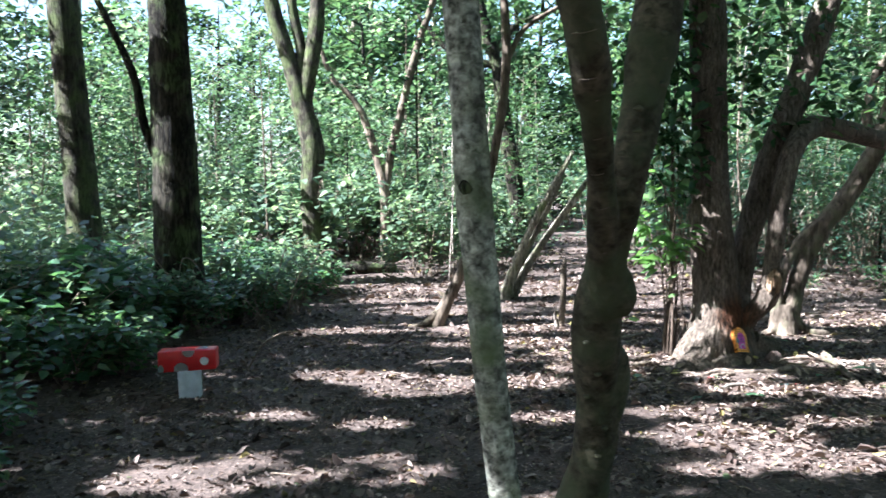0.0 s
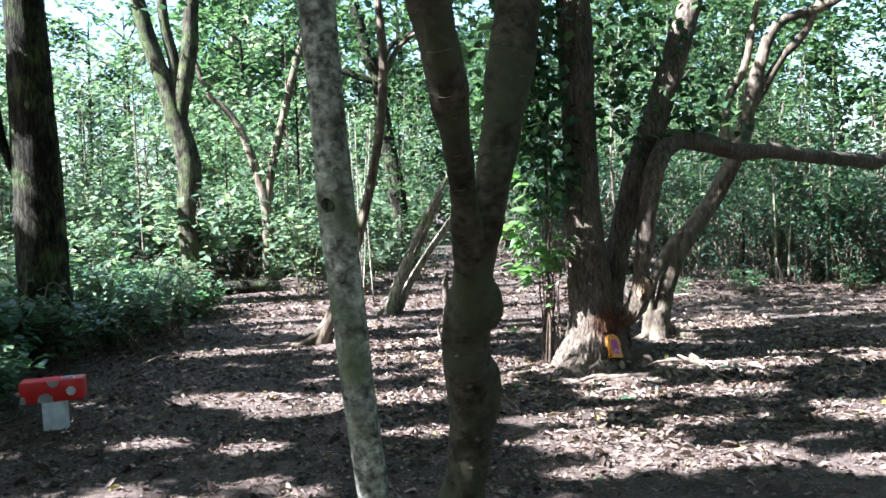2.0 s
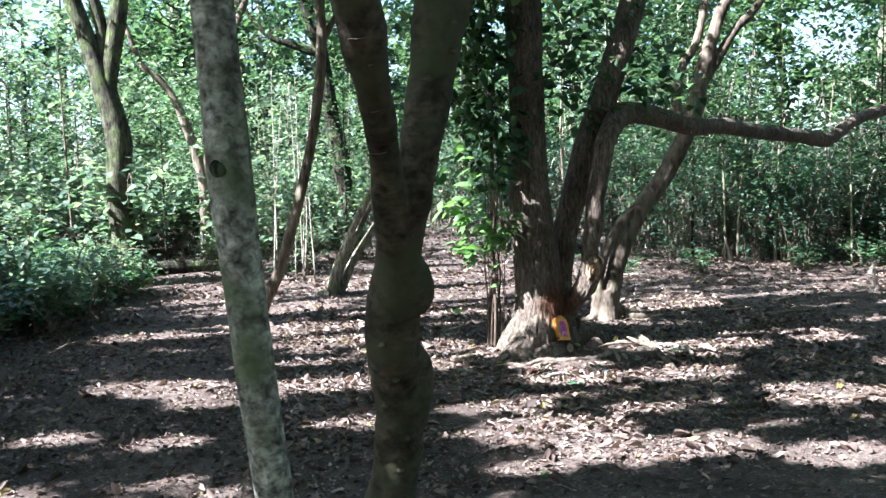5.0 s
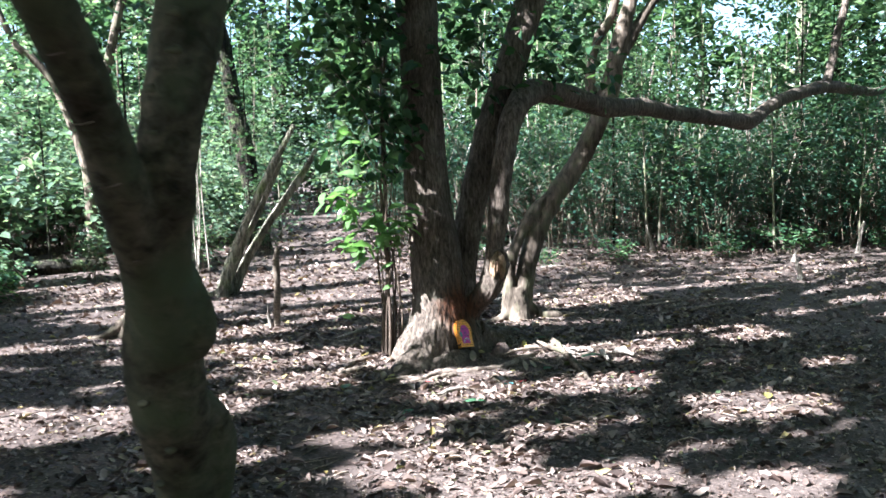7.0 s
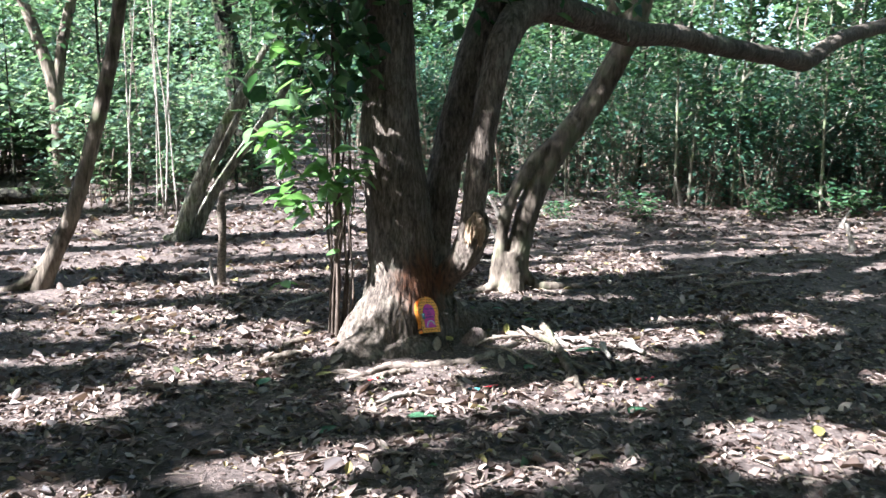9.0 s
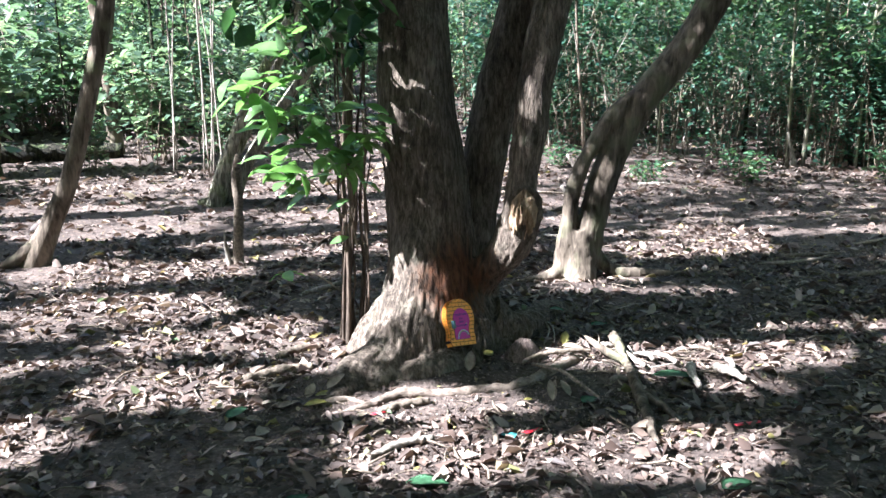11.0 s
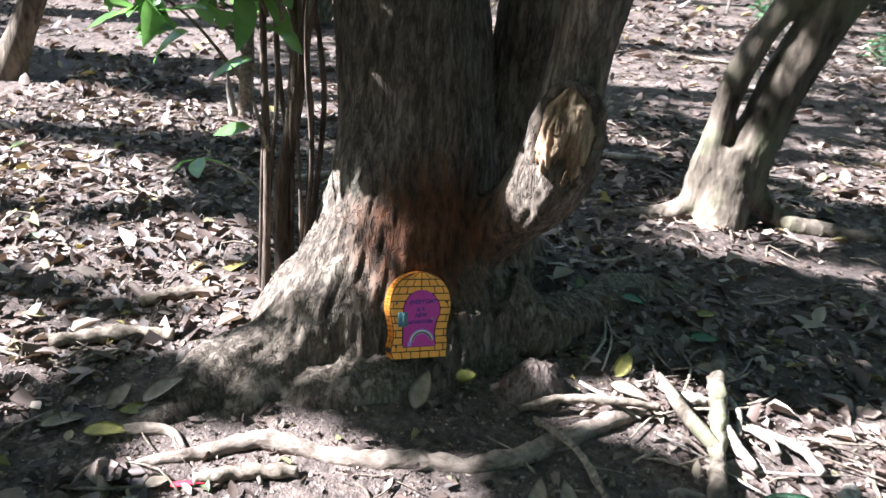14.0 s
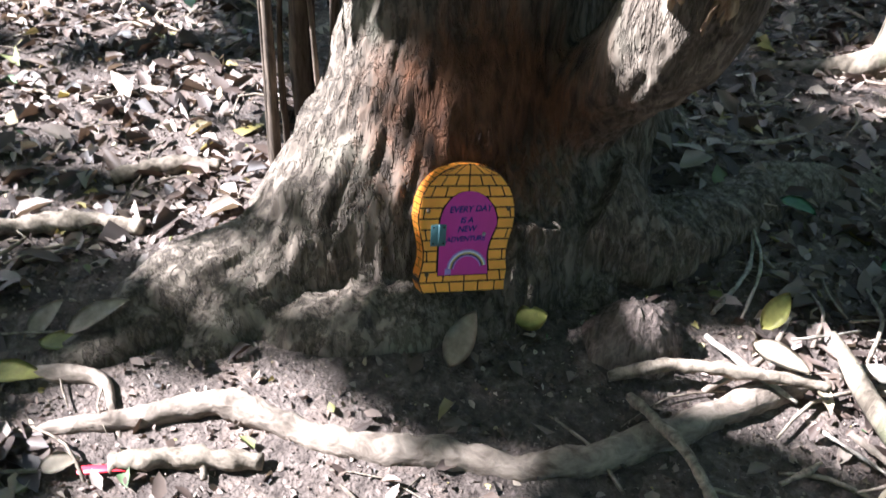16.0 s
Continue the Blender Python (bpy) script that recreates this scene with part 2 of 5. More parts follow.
def tube(pts, seg=12, n=6, rough=0.08, freq=3.0, flute=0.0):
    """A limb through (x, y, z, r): its vertices and faces, uneven and closed at both ends."""
    line = spline(pts, n)
    verts, faces = [], []
    side = Vector((1, 0.13, 0))
    for i, q in enumerate(line):
        a, b = line[max(i - 1, 0)], line[min(i + 1, len(line) - 1)]
        d = Vector((b - a)[:3]).normalized()
        side = (side - d * side.dot(d)).normalized()
        up = d.cross(side)
        c, r = Vector(q[:3]), max(q[3], 0.0008)
        for k in range(seg):
            w = 2 * math.pi * k / seg
            out = side * math.cos(w) + up * math.sin(w)
            f = 1 + rough * noise.noise((c + out * r) * freq) + rough * 0.6 * noise.noise((c + out * r) * freq * 3.1) + flute * math.sin(5 * w + c.z * 1.3)
            verts.append(c + out * r * f)
        if i:
            o = (i - 1) * seg
            faces += [(o + k, o + (k + 1) % seg, o + seg + (k + 1) % seg, o + seg + k) for k in range(seg)]
    faces.append(tuple(range(seg))[::-1])
    o = (len(line) - 1) * seg
    faces.append(tuple(o + k for k in range(seg)))
    return verts, faces


def merge(parts):
    verts, faces = [], []
    for v, f in parts:
        o = len(verts)
        verts += v
        faces += [tuple(i + o for i in g) for g in f]
    return verts, faces


RNG = np.random.default_rng(7)


def leaves(name, centres, size, mat, parent=None, flat=0.35, width=0.55, droop=0.25, rng=RNG, label="", curl=1.0):
    """Folded kite-shaped leaves round the given centres, as one mesh. flat: 0 lies level, 1 turns any way."""
    c = np.asarray(centres, float)
    n = len(c)
    size = np.broadcast_to(np.asarray(size, float), (n,))[:, None]
    az = rng.uniform(0, 2 * np.pi, n)
    d = np.stack([np.cos(az), np.sin(az), rng.normal(-droop, flat, n)], 1)
    d /= np.linalg.norm(d, axis=1, keepdims=True)
    up = np.stack([rng.normal(0, flat, n), rng.normal(0, flat, n), np.ones(n)], 1)
    s = np.cross(d, up)
    s /= np.linalg.norm(s, axis=1, keepdims=True) + 1e-9
    nrm = np.cross(s, d)
    w = width * rng.uniform(0.8, 1.2, (n, 1)) * 0.5
    v = np.empty((n, 6, 3))
    v[:, 0] = c
    k = rng.uniform(-0.6, 1.8, (n, 1)) * curl
    w2 = w * rng.uniform(0.7, 1.2, (n, 1))
    v[:, 1] = c + size * (0.33 * d + w * s + 0.10 * k * nrm)
    v[:, 2] = c + size * (0.70 * d + 0.72 * w * s + 0.05 * nrm)
    v[:, 3] = c + size * (1.0 * d - 0.12 * k * nrm)
    v[:, 4] = c + size * (0.70 * d - 0.8 * w2 * s + 0.05 * nrm)
    v[:, 5] = c + size * (0.33 * d - w2 * s + 0.12 * k * nrm)
    o = np.arange(n)[:, None] * 6
    f = np.concatenate([o + np.array([[0, 1, 2, 3]]), o + np.array([[0, 3, 4, 5]])], 0)
    me = bpy.data.meshes.new(name)
    me.vertices.add(n * 6)
    me.vertices.foreach_set("co", v.reshape(-1))
    me.loops.add(f.size)
    me.loops.foreach_set("vertex_index", f.reshape(-1).astype(np.int32))
    me.polygons.add(len(f))
    me.polygons.foreach_set("loop_start", np.arange(len(f), dtype=np.int32) * 4)
    me.update(calc_edges=True)
    me.materials.append(mat)
    ob = new(name, me)
    if parent:
        ob.parent = parent
    if label:
        ob["label"] = label
    return ob


def clumps(centres, per, spread, rng=RNG):
    c = np.repeat(np.asarray(centres, float), per, 0)
    return c + rng.normal(0, 1, c.shape) * np.asarray(spread)


def thing(name, label, category, at=(0, 0, 0), group=""):
    return tagged(pose_empty(name, at), label, category, group)


def pose_empty(name, at):
    e = new(name)
    e.location = at
    e.empty_display_size = 0.2
    return e


# ---- ground ----
def height(x, y):
    h = 0.018 * noise.noise(Vector((x * 0.7, y * 0.7, 0))) + 0.010 * noise.noise(Vector((x * 2.7, y * 2.7, 3))) + 0.005 * noise.noise(Vector((x * 9, y * 9, 5)))
    d = math.hypot(x - 2.95, (y - 8.05) * 1.1)
    h += 0.13 * math.exp(-(d / 0.42) ** 2)
    d = math.hypot(x - 2.5, y - 7.6)
    h += 0.045 * math.exp(-(d / 0.5) ** 2)
    h += 0.10 * math.exp(-((x + 3.4) / 1.3) ** 2 - ((y - 9.0) / 1.6) ** 2)
    far = max(0.0, math.hypot(x, y - 8) - 25)
    return h + 0.35 * min(far / 60, 1.0) * noise.noise(Vector((x * 0.03, y * 0.03, 9)))


def spaced(pairs):
    out = []
    for a, b, s in pairs:
        out += list(np.arange(a, b - 1e-6, s))
    return out


GX = [-600, -300, -150, -80, -50, -35, -25, -18, -14, -11] + spaced([(-9, -3, 0.2), (-3, 1.0, 0.1), (1.0, 4.6, 0.04), (4.6, 8, 0.12), (8, 13, 0.25)]) + [13, 15, 18, 22, 28, 36, 50, 80, 150, 300, 600]
GY = [-600, -300, -150, -80, -50, -30, -18, -10, -6, -4] + spaced([(-2.5, 4, 0.2), (4, 6.2, 0.1), (6.2, 8.8, 0.04), (8.8, 13, 0.12), (13, 22, 0.3)]) + [22, 24, 27, 31, 37, 46, 60, 90, 160, 300, 600]
ground = obj("ground", [(x, y, height(x, y)) for y in GY for x in GX],
             [(j * len(GX) + i, j * len(GX) + i + 1, (j + 1) * len(GX) + i + 1, (j + 1) * len(GX) + i) for j in range(len(GY) - 1) for i in range(len(GX) - 1)], SOIL)
tagged(ground, "bare dark brown woodland soil under leaf litter", "ground", kind="structure")


# ---- the many-stemmed tree with the little door ----
def carved(name, parts, voxel, mat, parent, lump, label="", ridge=0.0, axis=(0.0, 0.0)):
    """Limbs grown together into one skin, then made uneven."""
    v, f = merge(parts)
    ob = obj(name, v, f, mat, parent, label)
    r = ob.modifiers.new("skin", "REMESH")
    r.mode, r.voxel_size = "VOXEL", voxel
    s = ob.modifiers.new("smooth", "SMOOTH")
    s.factor, s.iterations = 0.5, 3
    me = bpy.data.meshes.new_from_object(ob.evaluated_get(bpy.context.evaluated_depsgraph_get()))
    ob.modifiers.clear()
    ob.data = me
    me.name = name
    n = len(me.vertices)
    co, no = np.empty(n * 3), np.empty(n * 3)
    me.vertices.foreach_get("co", co)
    me.vertices.foreach_get("normal", no)
    co, no = co.reshape(-1, 3), no.reshape(-1, 3)
    for i in range(n):
        p = Vector(co[i])
        k = lump * (noise.noise(p * 5) + 0.5 * noise.noise(p * 13))
        if ridge:
            w = ridge * max(0.22, 1.0 - p.z * 1.1) * min(1.0, max(0.4, p.z * 7))
            turn = math.atan2(p.x - axis[0], axis[1] - p.y)
            q = Vector((turn * 15 + 0.8 * noise.noise(p * 6), math.hypot(p.x - axis[0], p.y - axis[1]) * 7, p.z * 8 + 1.2 * noise.noise(p * 5)))
            k += w * (abs(noise.noise(q)) * 1.8 - 0.5 + 0.35 * noise.noise(q * 2.6))
        co[i] += no[i] * k
    me.vertices.foreach_set("co", co.reshape(-1))
    me.update()
    me.polygons.foreach_set("use_smooth", [True] * len(me.polygons))
    return ob


main_tree = thing("tree", "dark brown old tree with several stems and spreading roots", "tree", (2.55, 7.7, 0))
main_tree.location = (0, 0, 0)
stem_a = tube([(2.58, 7.77, -0.1, 0.38), (2.57, 7.77, 0.08, 0.36), (2.56, 7.77, 0.2, 0.318), (2.55, 7.77, 0.3, 0.268), (2.545, 7.77, 0.42, 0.232), (2.53, 7.77, 0.62, 0.222), (2.505, 7.77, 0.9, 0.208), (2.47, 7.76, 1.15, 0.196), (2.455, 7.76, 1.35, 0.185), (2.445, 7.76, 1.8, 0.162), (2.42, 7.75, 2.5, 0.16), (2.40, 7.78, 3.3, 0.16), (2.38, 7.85, 4.6, 0.13), (2.5, 7.9, 6.5, 0.07)], 24, 5, 0.05, 2.0, 0.02)
stem_b = tube([(2.72, 7.84, -0.1, 0.24), (2.76, 7.88, 0.25, 0.15), (2.79, 7.9, 0.6, 0.10), (2.835, 7.91, 1.0, 0.112), (2.90, 7.91, 1.3, 0.122), (2.93, 7.9, 1.4, 0.125), (3.06, 7.9, 1.85, 0.13), (3.24, 7.9, 2.35, 0.13), (3.57, 7.95, 3.3, 0.12), (3.95, 8.0, 4.6, 0.09), (4.2, 8.1, 6.2, 0.05)], 18, 5, 0.05, 2.0)
stem_c = tube([(2.68, 7.76, 0.16, 0.10), (2.78, 7.68, 0.38, 0.092), (2.87, 7.59, 0.51, 0.094), (2.922, 7.555, 0.62, 0.102), (2.942, 7.55, 0.72, 0.092), (2.944, 7.55, 0.82, 0.078), (2.952, 7.55, 0.95, 0.076), (2.976, 7.55, 1.12, 0.084), (2.997, 7.56, 1.31, 0.082), (3.06, 7.58, 1.62, 0.086), (3.13, 7.62, 1.88, 0.095), (3.26, 7.70, 2.06, 0.10), (3.41, 7.82, 2.12, 0.10)], 18, 5, 0.06, 3.0)
roots = [tube(p, 14, 5, 0.10, 6.0) for p in (
    [(2.50, 7.72, 0.80, 0.14), (2.485, 7.67, 0.52, 0.16), (2.45, 7.61, 0.34, 0.165), (2.385, 7.53, 0.19, 0.15), (2.30, 7.46, 0.08, 0.12), (2.20, 7.40, -0.04, 0.09)],
    [(2.36, 7.47, 0.12, 0.12), (2.23, 7.39, 0.06, 0.10), (2.12, 7.30, 0.022, 0.092), (2.065, 7.18, -0.01, 0.072), (1.99, 7.05, -0.028, 0.05), (1.93, 6.95, -0.035, 0.035)],
    [(2.31, 7.42, 0.09, 0.10), (2.25, 7.28, 0.025, 0.07), (2.21, 7.17, -0.03, 0.05)],
    [(2.22, 7.27, -0.04, 0.035), (2.31, 7.29, -0.01, 0.06), (2.42, 7.315, 0.02, 0.075), (2.53, 7.36, 0.03, 0.08), (2.64, 7.44, 0.02, 0.085), (2.76, 7.53, 0.0, 0.085), (2.88, 7.60, 0.03, 0.09)],
    [(2.545, 7.68, 0.50, 0.15), (2.52, 7.62, 0.32, 0.17), (2.48, 7.56, 0.16, 0.175), (2.45, 7.52, 0.0, 0.17)],
    [(2.70, 7.55, 0.18, 0.10), (2.70, 7.46, 0.04, 0.08), (2.66, 7.34, -0.03, 0.05)],
    [(2.40, 7.75, 0.24, 0.12), (2.25, 7.70, 0.10, 0.10), (2.14, 7.64, -0.02, 0.07)],
    [(2.80, 7.66, 0.16, 0.14), (2.93, 7.68, 0.09, 0.10), (3.06, 7.82, 0.07, 0.09), (3.22, 8.04, 0.05, 0.08), (3.5, 8.25, -0.02, 0.05)],
    [(2.75, 7.95, 0.2, 0.14), (2.9, 8.2, 0.05, 0.1), (3.1, 8.5, -0.03, 0.06)])]
carved("trunk", [stem_a, stem_b, stem_c] + roots, 0.0066, BARK_MAIN, main_tree, 0.006, "", 0.014, (2.53, 7.77))
v, f = tube([(3.33, 7.76, 2.10, 0.098), (3.45, 7.85, 2.14, 0.10), (3.85, 8.1, 2.11, 0.095), (4.38, 8.43, 2.035, 0.09), (4.93, 8.78, 2.06, 0.088), (5.55, 9.16, 2.015, 0.085), (6.3, 9.63, 1.99, 0.085), (7.04, 10.1, 1.965, 0.10), (7.25, 10.22, 2.0, 0.085), (7.9, 10.62, 2.25, 0.08), (9.3, 11.5, 2.5, 0.09), (10.4, 12.2, 2.53, 0.085), (11.8, 13.1, 2.6, 0.06), (13.5, 14, 3.2, 0.03)], 14, 6, 0.10, 4.0)
obj("limb", v, f, BARK_MAIN, main_tree)
v, f = tube([(9.35, 11.53, 2.5, 0.07), (9.6, 11.7, 2.85, 0.06), (9.8, 11.83, 3.3, 0.055), (10.1, 12.0, 3.9, 0.05), (10.3, 12.2, 5.2, 0.03)], 10, 4, 0.1, 4.0)
obj("limb", v, f, BARK_MAIN, main_tree)
for k in range(3):
    x = 6.95 + 0.12 * k
    v, f = tube([(x - 2.0, 8.85 + 0.06 * k, 2.1, 0.016), (x - 2.02, 8.86 + 0.06 * k, 2.19, 0.012)], 6, 2)
    obj("snag", v, f, BARK_MAIN, main_tree)
# torn scar with bare wood on the third stem
bm = bmesh.new()
bmesh.ops.create_uvsphere(bm, u_segments=64, v_segments=44, radius=1)
for w in bm.verts:
    p = w.co.copy()
    torn = abs(noise.noise(Vector((p.x * 5.5 + 0.5 * p.z, p.y * 2, p.z * 1.4)))) * 1.5 + 0.4 * abs(noise.noise(Vector((p.x * 13, 1, p.z * 3))))
    hollow = math.exp(-((p.x - 0.15) / 0.35) ** 2 - ((p.z + 0.45) / 0.3) ** 2)
    w.co = Vector((p.x * 0.066, p.y * 0.052, p.z * 0.132)) * (1 + 0.16 * noise.noise(p * 2.2))
    if p.y < 0.2:
        w.co.y *= 0.55 + torn - 0.75 * hollow
scar = part("scar", bm, HEART, main_tree, "bare torn orange-brown heartwood scar")
scar.matrix_world = pose(2.938, 7.474, 0.725, 8, 6, -14)
ring = [(0.072 * math.cos(a), 0.012 * math.sin(3 * a), 0.142 * math.sin(a), 0.017 + 0.006 * math.sin(2 * a + 1)) for a in np.linspace(0, 2 * math.pi, 13)]
v, f = tube(ring, 10, 5, 0.4, 22)
collar = obj("scar_rim", v, f, BARK_MAIN, main_tree)
collar.matrix_world = pose(2.938, 7.482, 0.725, 8, 6, -14)
# long root that runs across the front of the foot
v, f = tube([(2.02, 6.93, -0.01, 0.012), (2.14, 6.99, 0.01, 0.016), (2.22, 7.03, 0.012, 0.019), (2.31, 7.085, 0.025, 0.024), (2.38, 7.085, 0.025, 0.024), (2.49, 7.075, 0.015, 0.023), (2.60, 7.09, 0.012, 0.026), (2.70, 7.115, 0.01, 0.026), (2.82, 7.13, 0.008, 0.024), (2.92, 7.18, 0.01, 0.026), (3.06, 7.29, 0.018, 0.028), (3.18, 7.40, 0.02, 0.024), (3.32, 7.52, 0.0, 0.02)], 14, 8, 0.38, 22)
obj("root", v, f, ROOT, main_tree, "bare worn surface root")
v, f = tube([(1.93, 7.02, 0.0, 0.015), (2.02, 7.06, 0.012, 0.018), (2.10, 7.075, 0.012, 0.014), (2.16, 7.02, 0.012, 0.007), (2.2, 6.98, 0.0, 0.005)], 8, 4, 0.2, 14)
obj("root", v, f, ROOT, main_tree)
# shoots and their leaves on the sunny side
rs = random.Random(3)
SHOOTS = []
for k in range(10):
    x, y = 2.05 + 0.17 * rs.random(), 7.72 + 0.26 * rs.random()
    top = rs.choice((1.4, 1.9, 2.6, 3.2, 3.4))
    lean = rs.uniform(-0.10, 0.08)
    r = rs.uniform(0.005, 0.011)
    if k == 0:
        x, y, top, r = 2.115, 7.92, 2.6, 0.026
    pts = [(x, y, -0.03, r * 1.5)] + [(x + lean * u + rs.gauss(0, 0.016), y + rs.gauss(0, 0.014), top * u, r * (1.1 - 0.7 * u)) for u in (0.12, 0.25, 0.4, 0.55, 0.75, 1.0)]
    v, f = tube(pts, 7, 5, 0.18, 9)
    obj("shoot", v, f, BARK_SHOOT, main_tree)
    SHOOTS.append(pts)
side_twigs = []
for a, b in (((2.12, 7.66, 0.75), (1.62, 7.56, 1.36)), ((2.15, 7.66, 0.9), (1.85, 7.5, 1.55)), ((2.2, 7.62, 0.9), (2.2, 7.46, 1.25)), ((2.1, 7.66, 0.7), (1.78, 7.6, 0.98)), ((2.2, 7.7, 1.2), (1.75, 7.5, 1.9)), ((2.2, 7.7, 1.5), (1.7, 7.6, 2.3)), ((2.12, 7.92, 0.22), (1.785, 8.024, 0.345)), ((2.2, 7.7, 1.8), (1.5, 7.7, 2.5)), ((2.16, 7.62, 0.55), (2.10, 7.52, 0.8))):
    a, b = Vector(a), Vector(b)
    m = (a + b) / 2 + Vector((0, 0, 0.05))
    v, f = tube([(*a, 0.006), (*m, 0.004), (*b, 0.002)], 5, 5, 0.1, 9)
    obj("twig", v, f, TWIG, main_tree)
    side_twigs.append((a, b))


def leaf_mesh(length, width, curl, seed):
    """One broad leaf with a folded midrib and a pointed tip, its stalk at the origin."""
    bm = bmesh.new()
    rows, n = [], 7
    for i in range(n + 1):
        u = i / n
        w = width * 0.5 * math.sin(math.pi * min(u ** 0.85, 1)) ** 0.8 + 0.0006
        z = -curl * length * u * u + 0.006 * noise.noise(Vector((u * 3, seed, 1)))
        rows.append([bm.verts.new((u * length, k * w, z + abs(k) * 0.22 * w)) for k in (-1, 0, 1)])
    for i in range(n):
        for k in range(2):
            bm.faces.new((rows[i][k], rows[i + 1][k], rows[i + 1][k + 1], rows[i][k + 1]))
    me = bpy.data.meshes.new("leaf")
    bm.to_mesh(me)
    bm.free()
    me.polygons.foreach_set("use_smooth", [True] * len(me.polygons))
    me.materials.append(LEAF_LAUREL)
    return me


LEAF_SHAPES = [leaf_mesh(0.115, 0.052, 0.25, 1), leaf_mesh(0.10, 0.05, 0.1, 2), leaf_mesh(0.125, 0.05, 0.4, 3), leaf_mesh(0.085, 0.042, 0.15, 4)]


def leaf_at(p, rz, pitch, roll, k=1.0):
    ob = new("leaf", LEAF_SHAPES[rs.randrange(4)])
    ob.parent = main_tree
    ob.matrix_world = pose(*p, roll, pitch, rz) @ Matrix.Diagonal((k, k, k, 1))


for i, (a, b) in enumerate(side_twigs):
    if i in (6, 8):
        continue
    away = math.degrees(math.atan2(b.y - a.y, b.x - a.x))
    for k in range(10):
        p = a.lerp(b, 0.5 + 0.5 * k / 9) + Vector([rs.gauss(0, 0.012) for _ in range(3)])
        leaf_at(p, away + rs.uniform(-85, 85), rs.uniform(-25, 40), rs.uniform(-35, 35), rs.uniform(1.15, 1.75))
for x, y, z in clumps([(2.16, 7.60, 1.02), (2.10, 7.58, 1.0), (2.22, 7.58, 1.12), (2.04, 7.58, 1.1), (1.98, 7.55, 1.16), (1.80, 7.52, 1.22), (1.70, 7.54, 1.34), (1.92, 7.52, 0.98)], 10, (0.05, 0.05, 0.05)):
    leaf_at((x, y, z), rs.uniform(0, 360), rs.uniform(-20, 45), rs.uniform(-40, 40), rs.uniform(1.1, 1.6))
for rz in (25, 190, 290):
    leaf_at((1.782, 8.026, 0.345), rz, rs.uniform(0, 25), rs.uniform(-25, 25), 1.2)
for p, rz in (((2.12, 7.60, 0.62), 200), ((2.13, 7.60, 0.80), 190)):
    leaf_at(p, rz, 10, -20, 1.0)
ivy = np.stack([RNG.normal(2.04, 0.20, 760), RNG.normal(7.66, 0.14, 760), RNG.uniform(1.45, 3.8, 760)], 1)
tagged(leaves("leaf_mass", ivy, RNG.uniform(0.09, 0.155, len(ivy)), LEAF_IVY_SHADED, main_tree, 0.6, 0.6, 0.5), kind="stuff")
tuft = clumps([(2.75, 7.7, 2.45), (2.85, 7.8, 2.75), (2.95, 7.8, 2.2), (3.0, 7.7, 2.6), (3.55, 7.9, 2.3), (3.75, 8.0, 2.25), (3.7, 7.9, 2.75), (4.2, 8.3, 2.3), (2.75, 7.9, 3.1), (1.85, 7.7, 2.4), (1.8, 7.6, 2.7), (2.8, 7.8, 2.45), (2.9, 7.85, 3.0), (3.3, 7.9, 2.95), (3.5, 7.95, 3.3), (3.1, 7.9, 3.35), (3.45, 7.95, 2.4), (3.9, 8.1, 2.6), (1.65, 7.65, 2.55), (1.6, 7.6, 2.85), (1.75, 7.6, 2.15)], 32, (0.15, 0.14, 0.15))
tagged(leaves("leaf_mass", tuft, RNG.uniform(0.09, 0.14, len(tuft)), LEAF_IVY_SHADED, main_tree, 0.6, 0.6, 0.4), kind="stuff")


# ---- other trees near the walk ----
def tree(label, limbs, mat, seg=14, crown=None, rough=0.07, leaf=LEAF_CANOPY, leafsize=0.13):
    t = thing("tree", label, "tree")
    for i, p in enumerate(limbs):
        v, f = tube(p, seg if i == 0 else max(8, seg - 4), 6, rough, 3.0)
        obj("trunk" if i == 0 else "limb", v, f, mat, t)
    if crown:
        for c, s, n in crown:
            pts = clumps([c], n, s)
            leaves("crown", pts, RNG.uniform(0.7, 1.2, n) * leafsize, leaf, t, 0.5, 0.6, 0.3)
    return t


birch = tree("slender pale grey tree with a dark knot on its mottled bark", [[(0.28, 2.85, -0.1, 0.075), (0.25, 2.85, 0.2, 0.062), (0.20, 2.85, 0.6, 0.058), (0.165, 2.85, 0.9, 0.057), (0.13, 2.85, 1.28, 0.058), (0.105, 2.85, 1.56, 0.062), (0.085, 2.85, 1.9, 0.060), (0.06, 2.85, 2.25, 0.062), (0.0, 2.85, 3.2, 0.055), (-0.1, 2.9, 4.6, 0.045), (-0.2, 2.95, 7, 0.02)]], BARK_PALE, 20, None, 0.05)
bm = bmesh.new()
bmesh.ops.create_uvsphere(bm, u_segments=14, v_segments=10, radius=0.024)
for w in bm.verts:
    w.co *= 1 + 0.4 * noise.noise(w.co * 40)
knot = part("knot", bm, BARK_DARK, birch, "dark healed branch knot")
knot.location = (0.076, 2.798, 1.60)
forked = thing("tree", "dark olive forked tree with a swollen crook", "tree")
FORK_LEFT = [(0.648, 3.40, 1.10, 0.09), (0.632, 3.33, 1.24, 0.085), (0.606, 3.20, 1.38, 0.064), (0.577, 3.08, 1.54, 0.053), (0.545, 2.96, 1.70, 0.052), (0.503, 2.81, 1.85, 0.056), (0.460, 2.68, 2.0, 0.066), (0.415, 2.58, 2.14, 0.068), (0.30, 2.40, 2.5, 0.068), (0.0, 2.1, 3.4, 0.055), (-0.3, 1.9, 5.5, 0.025)]
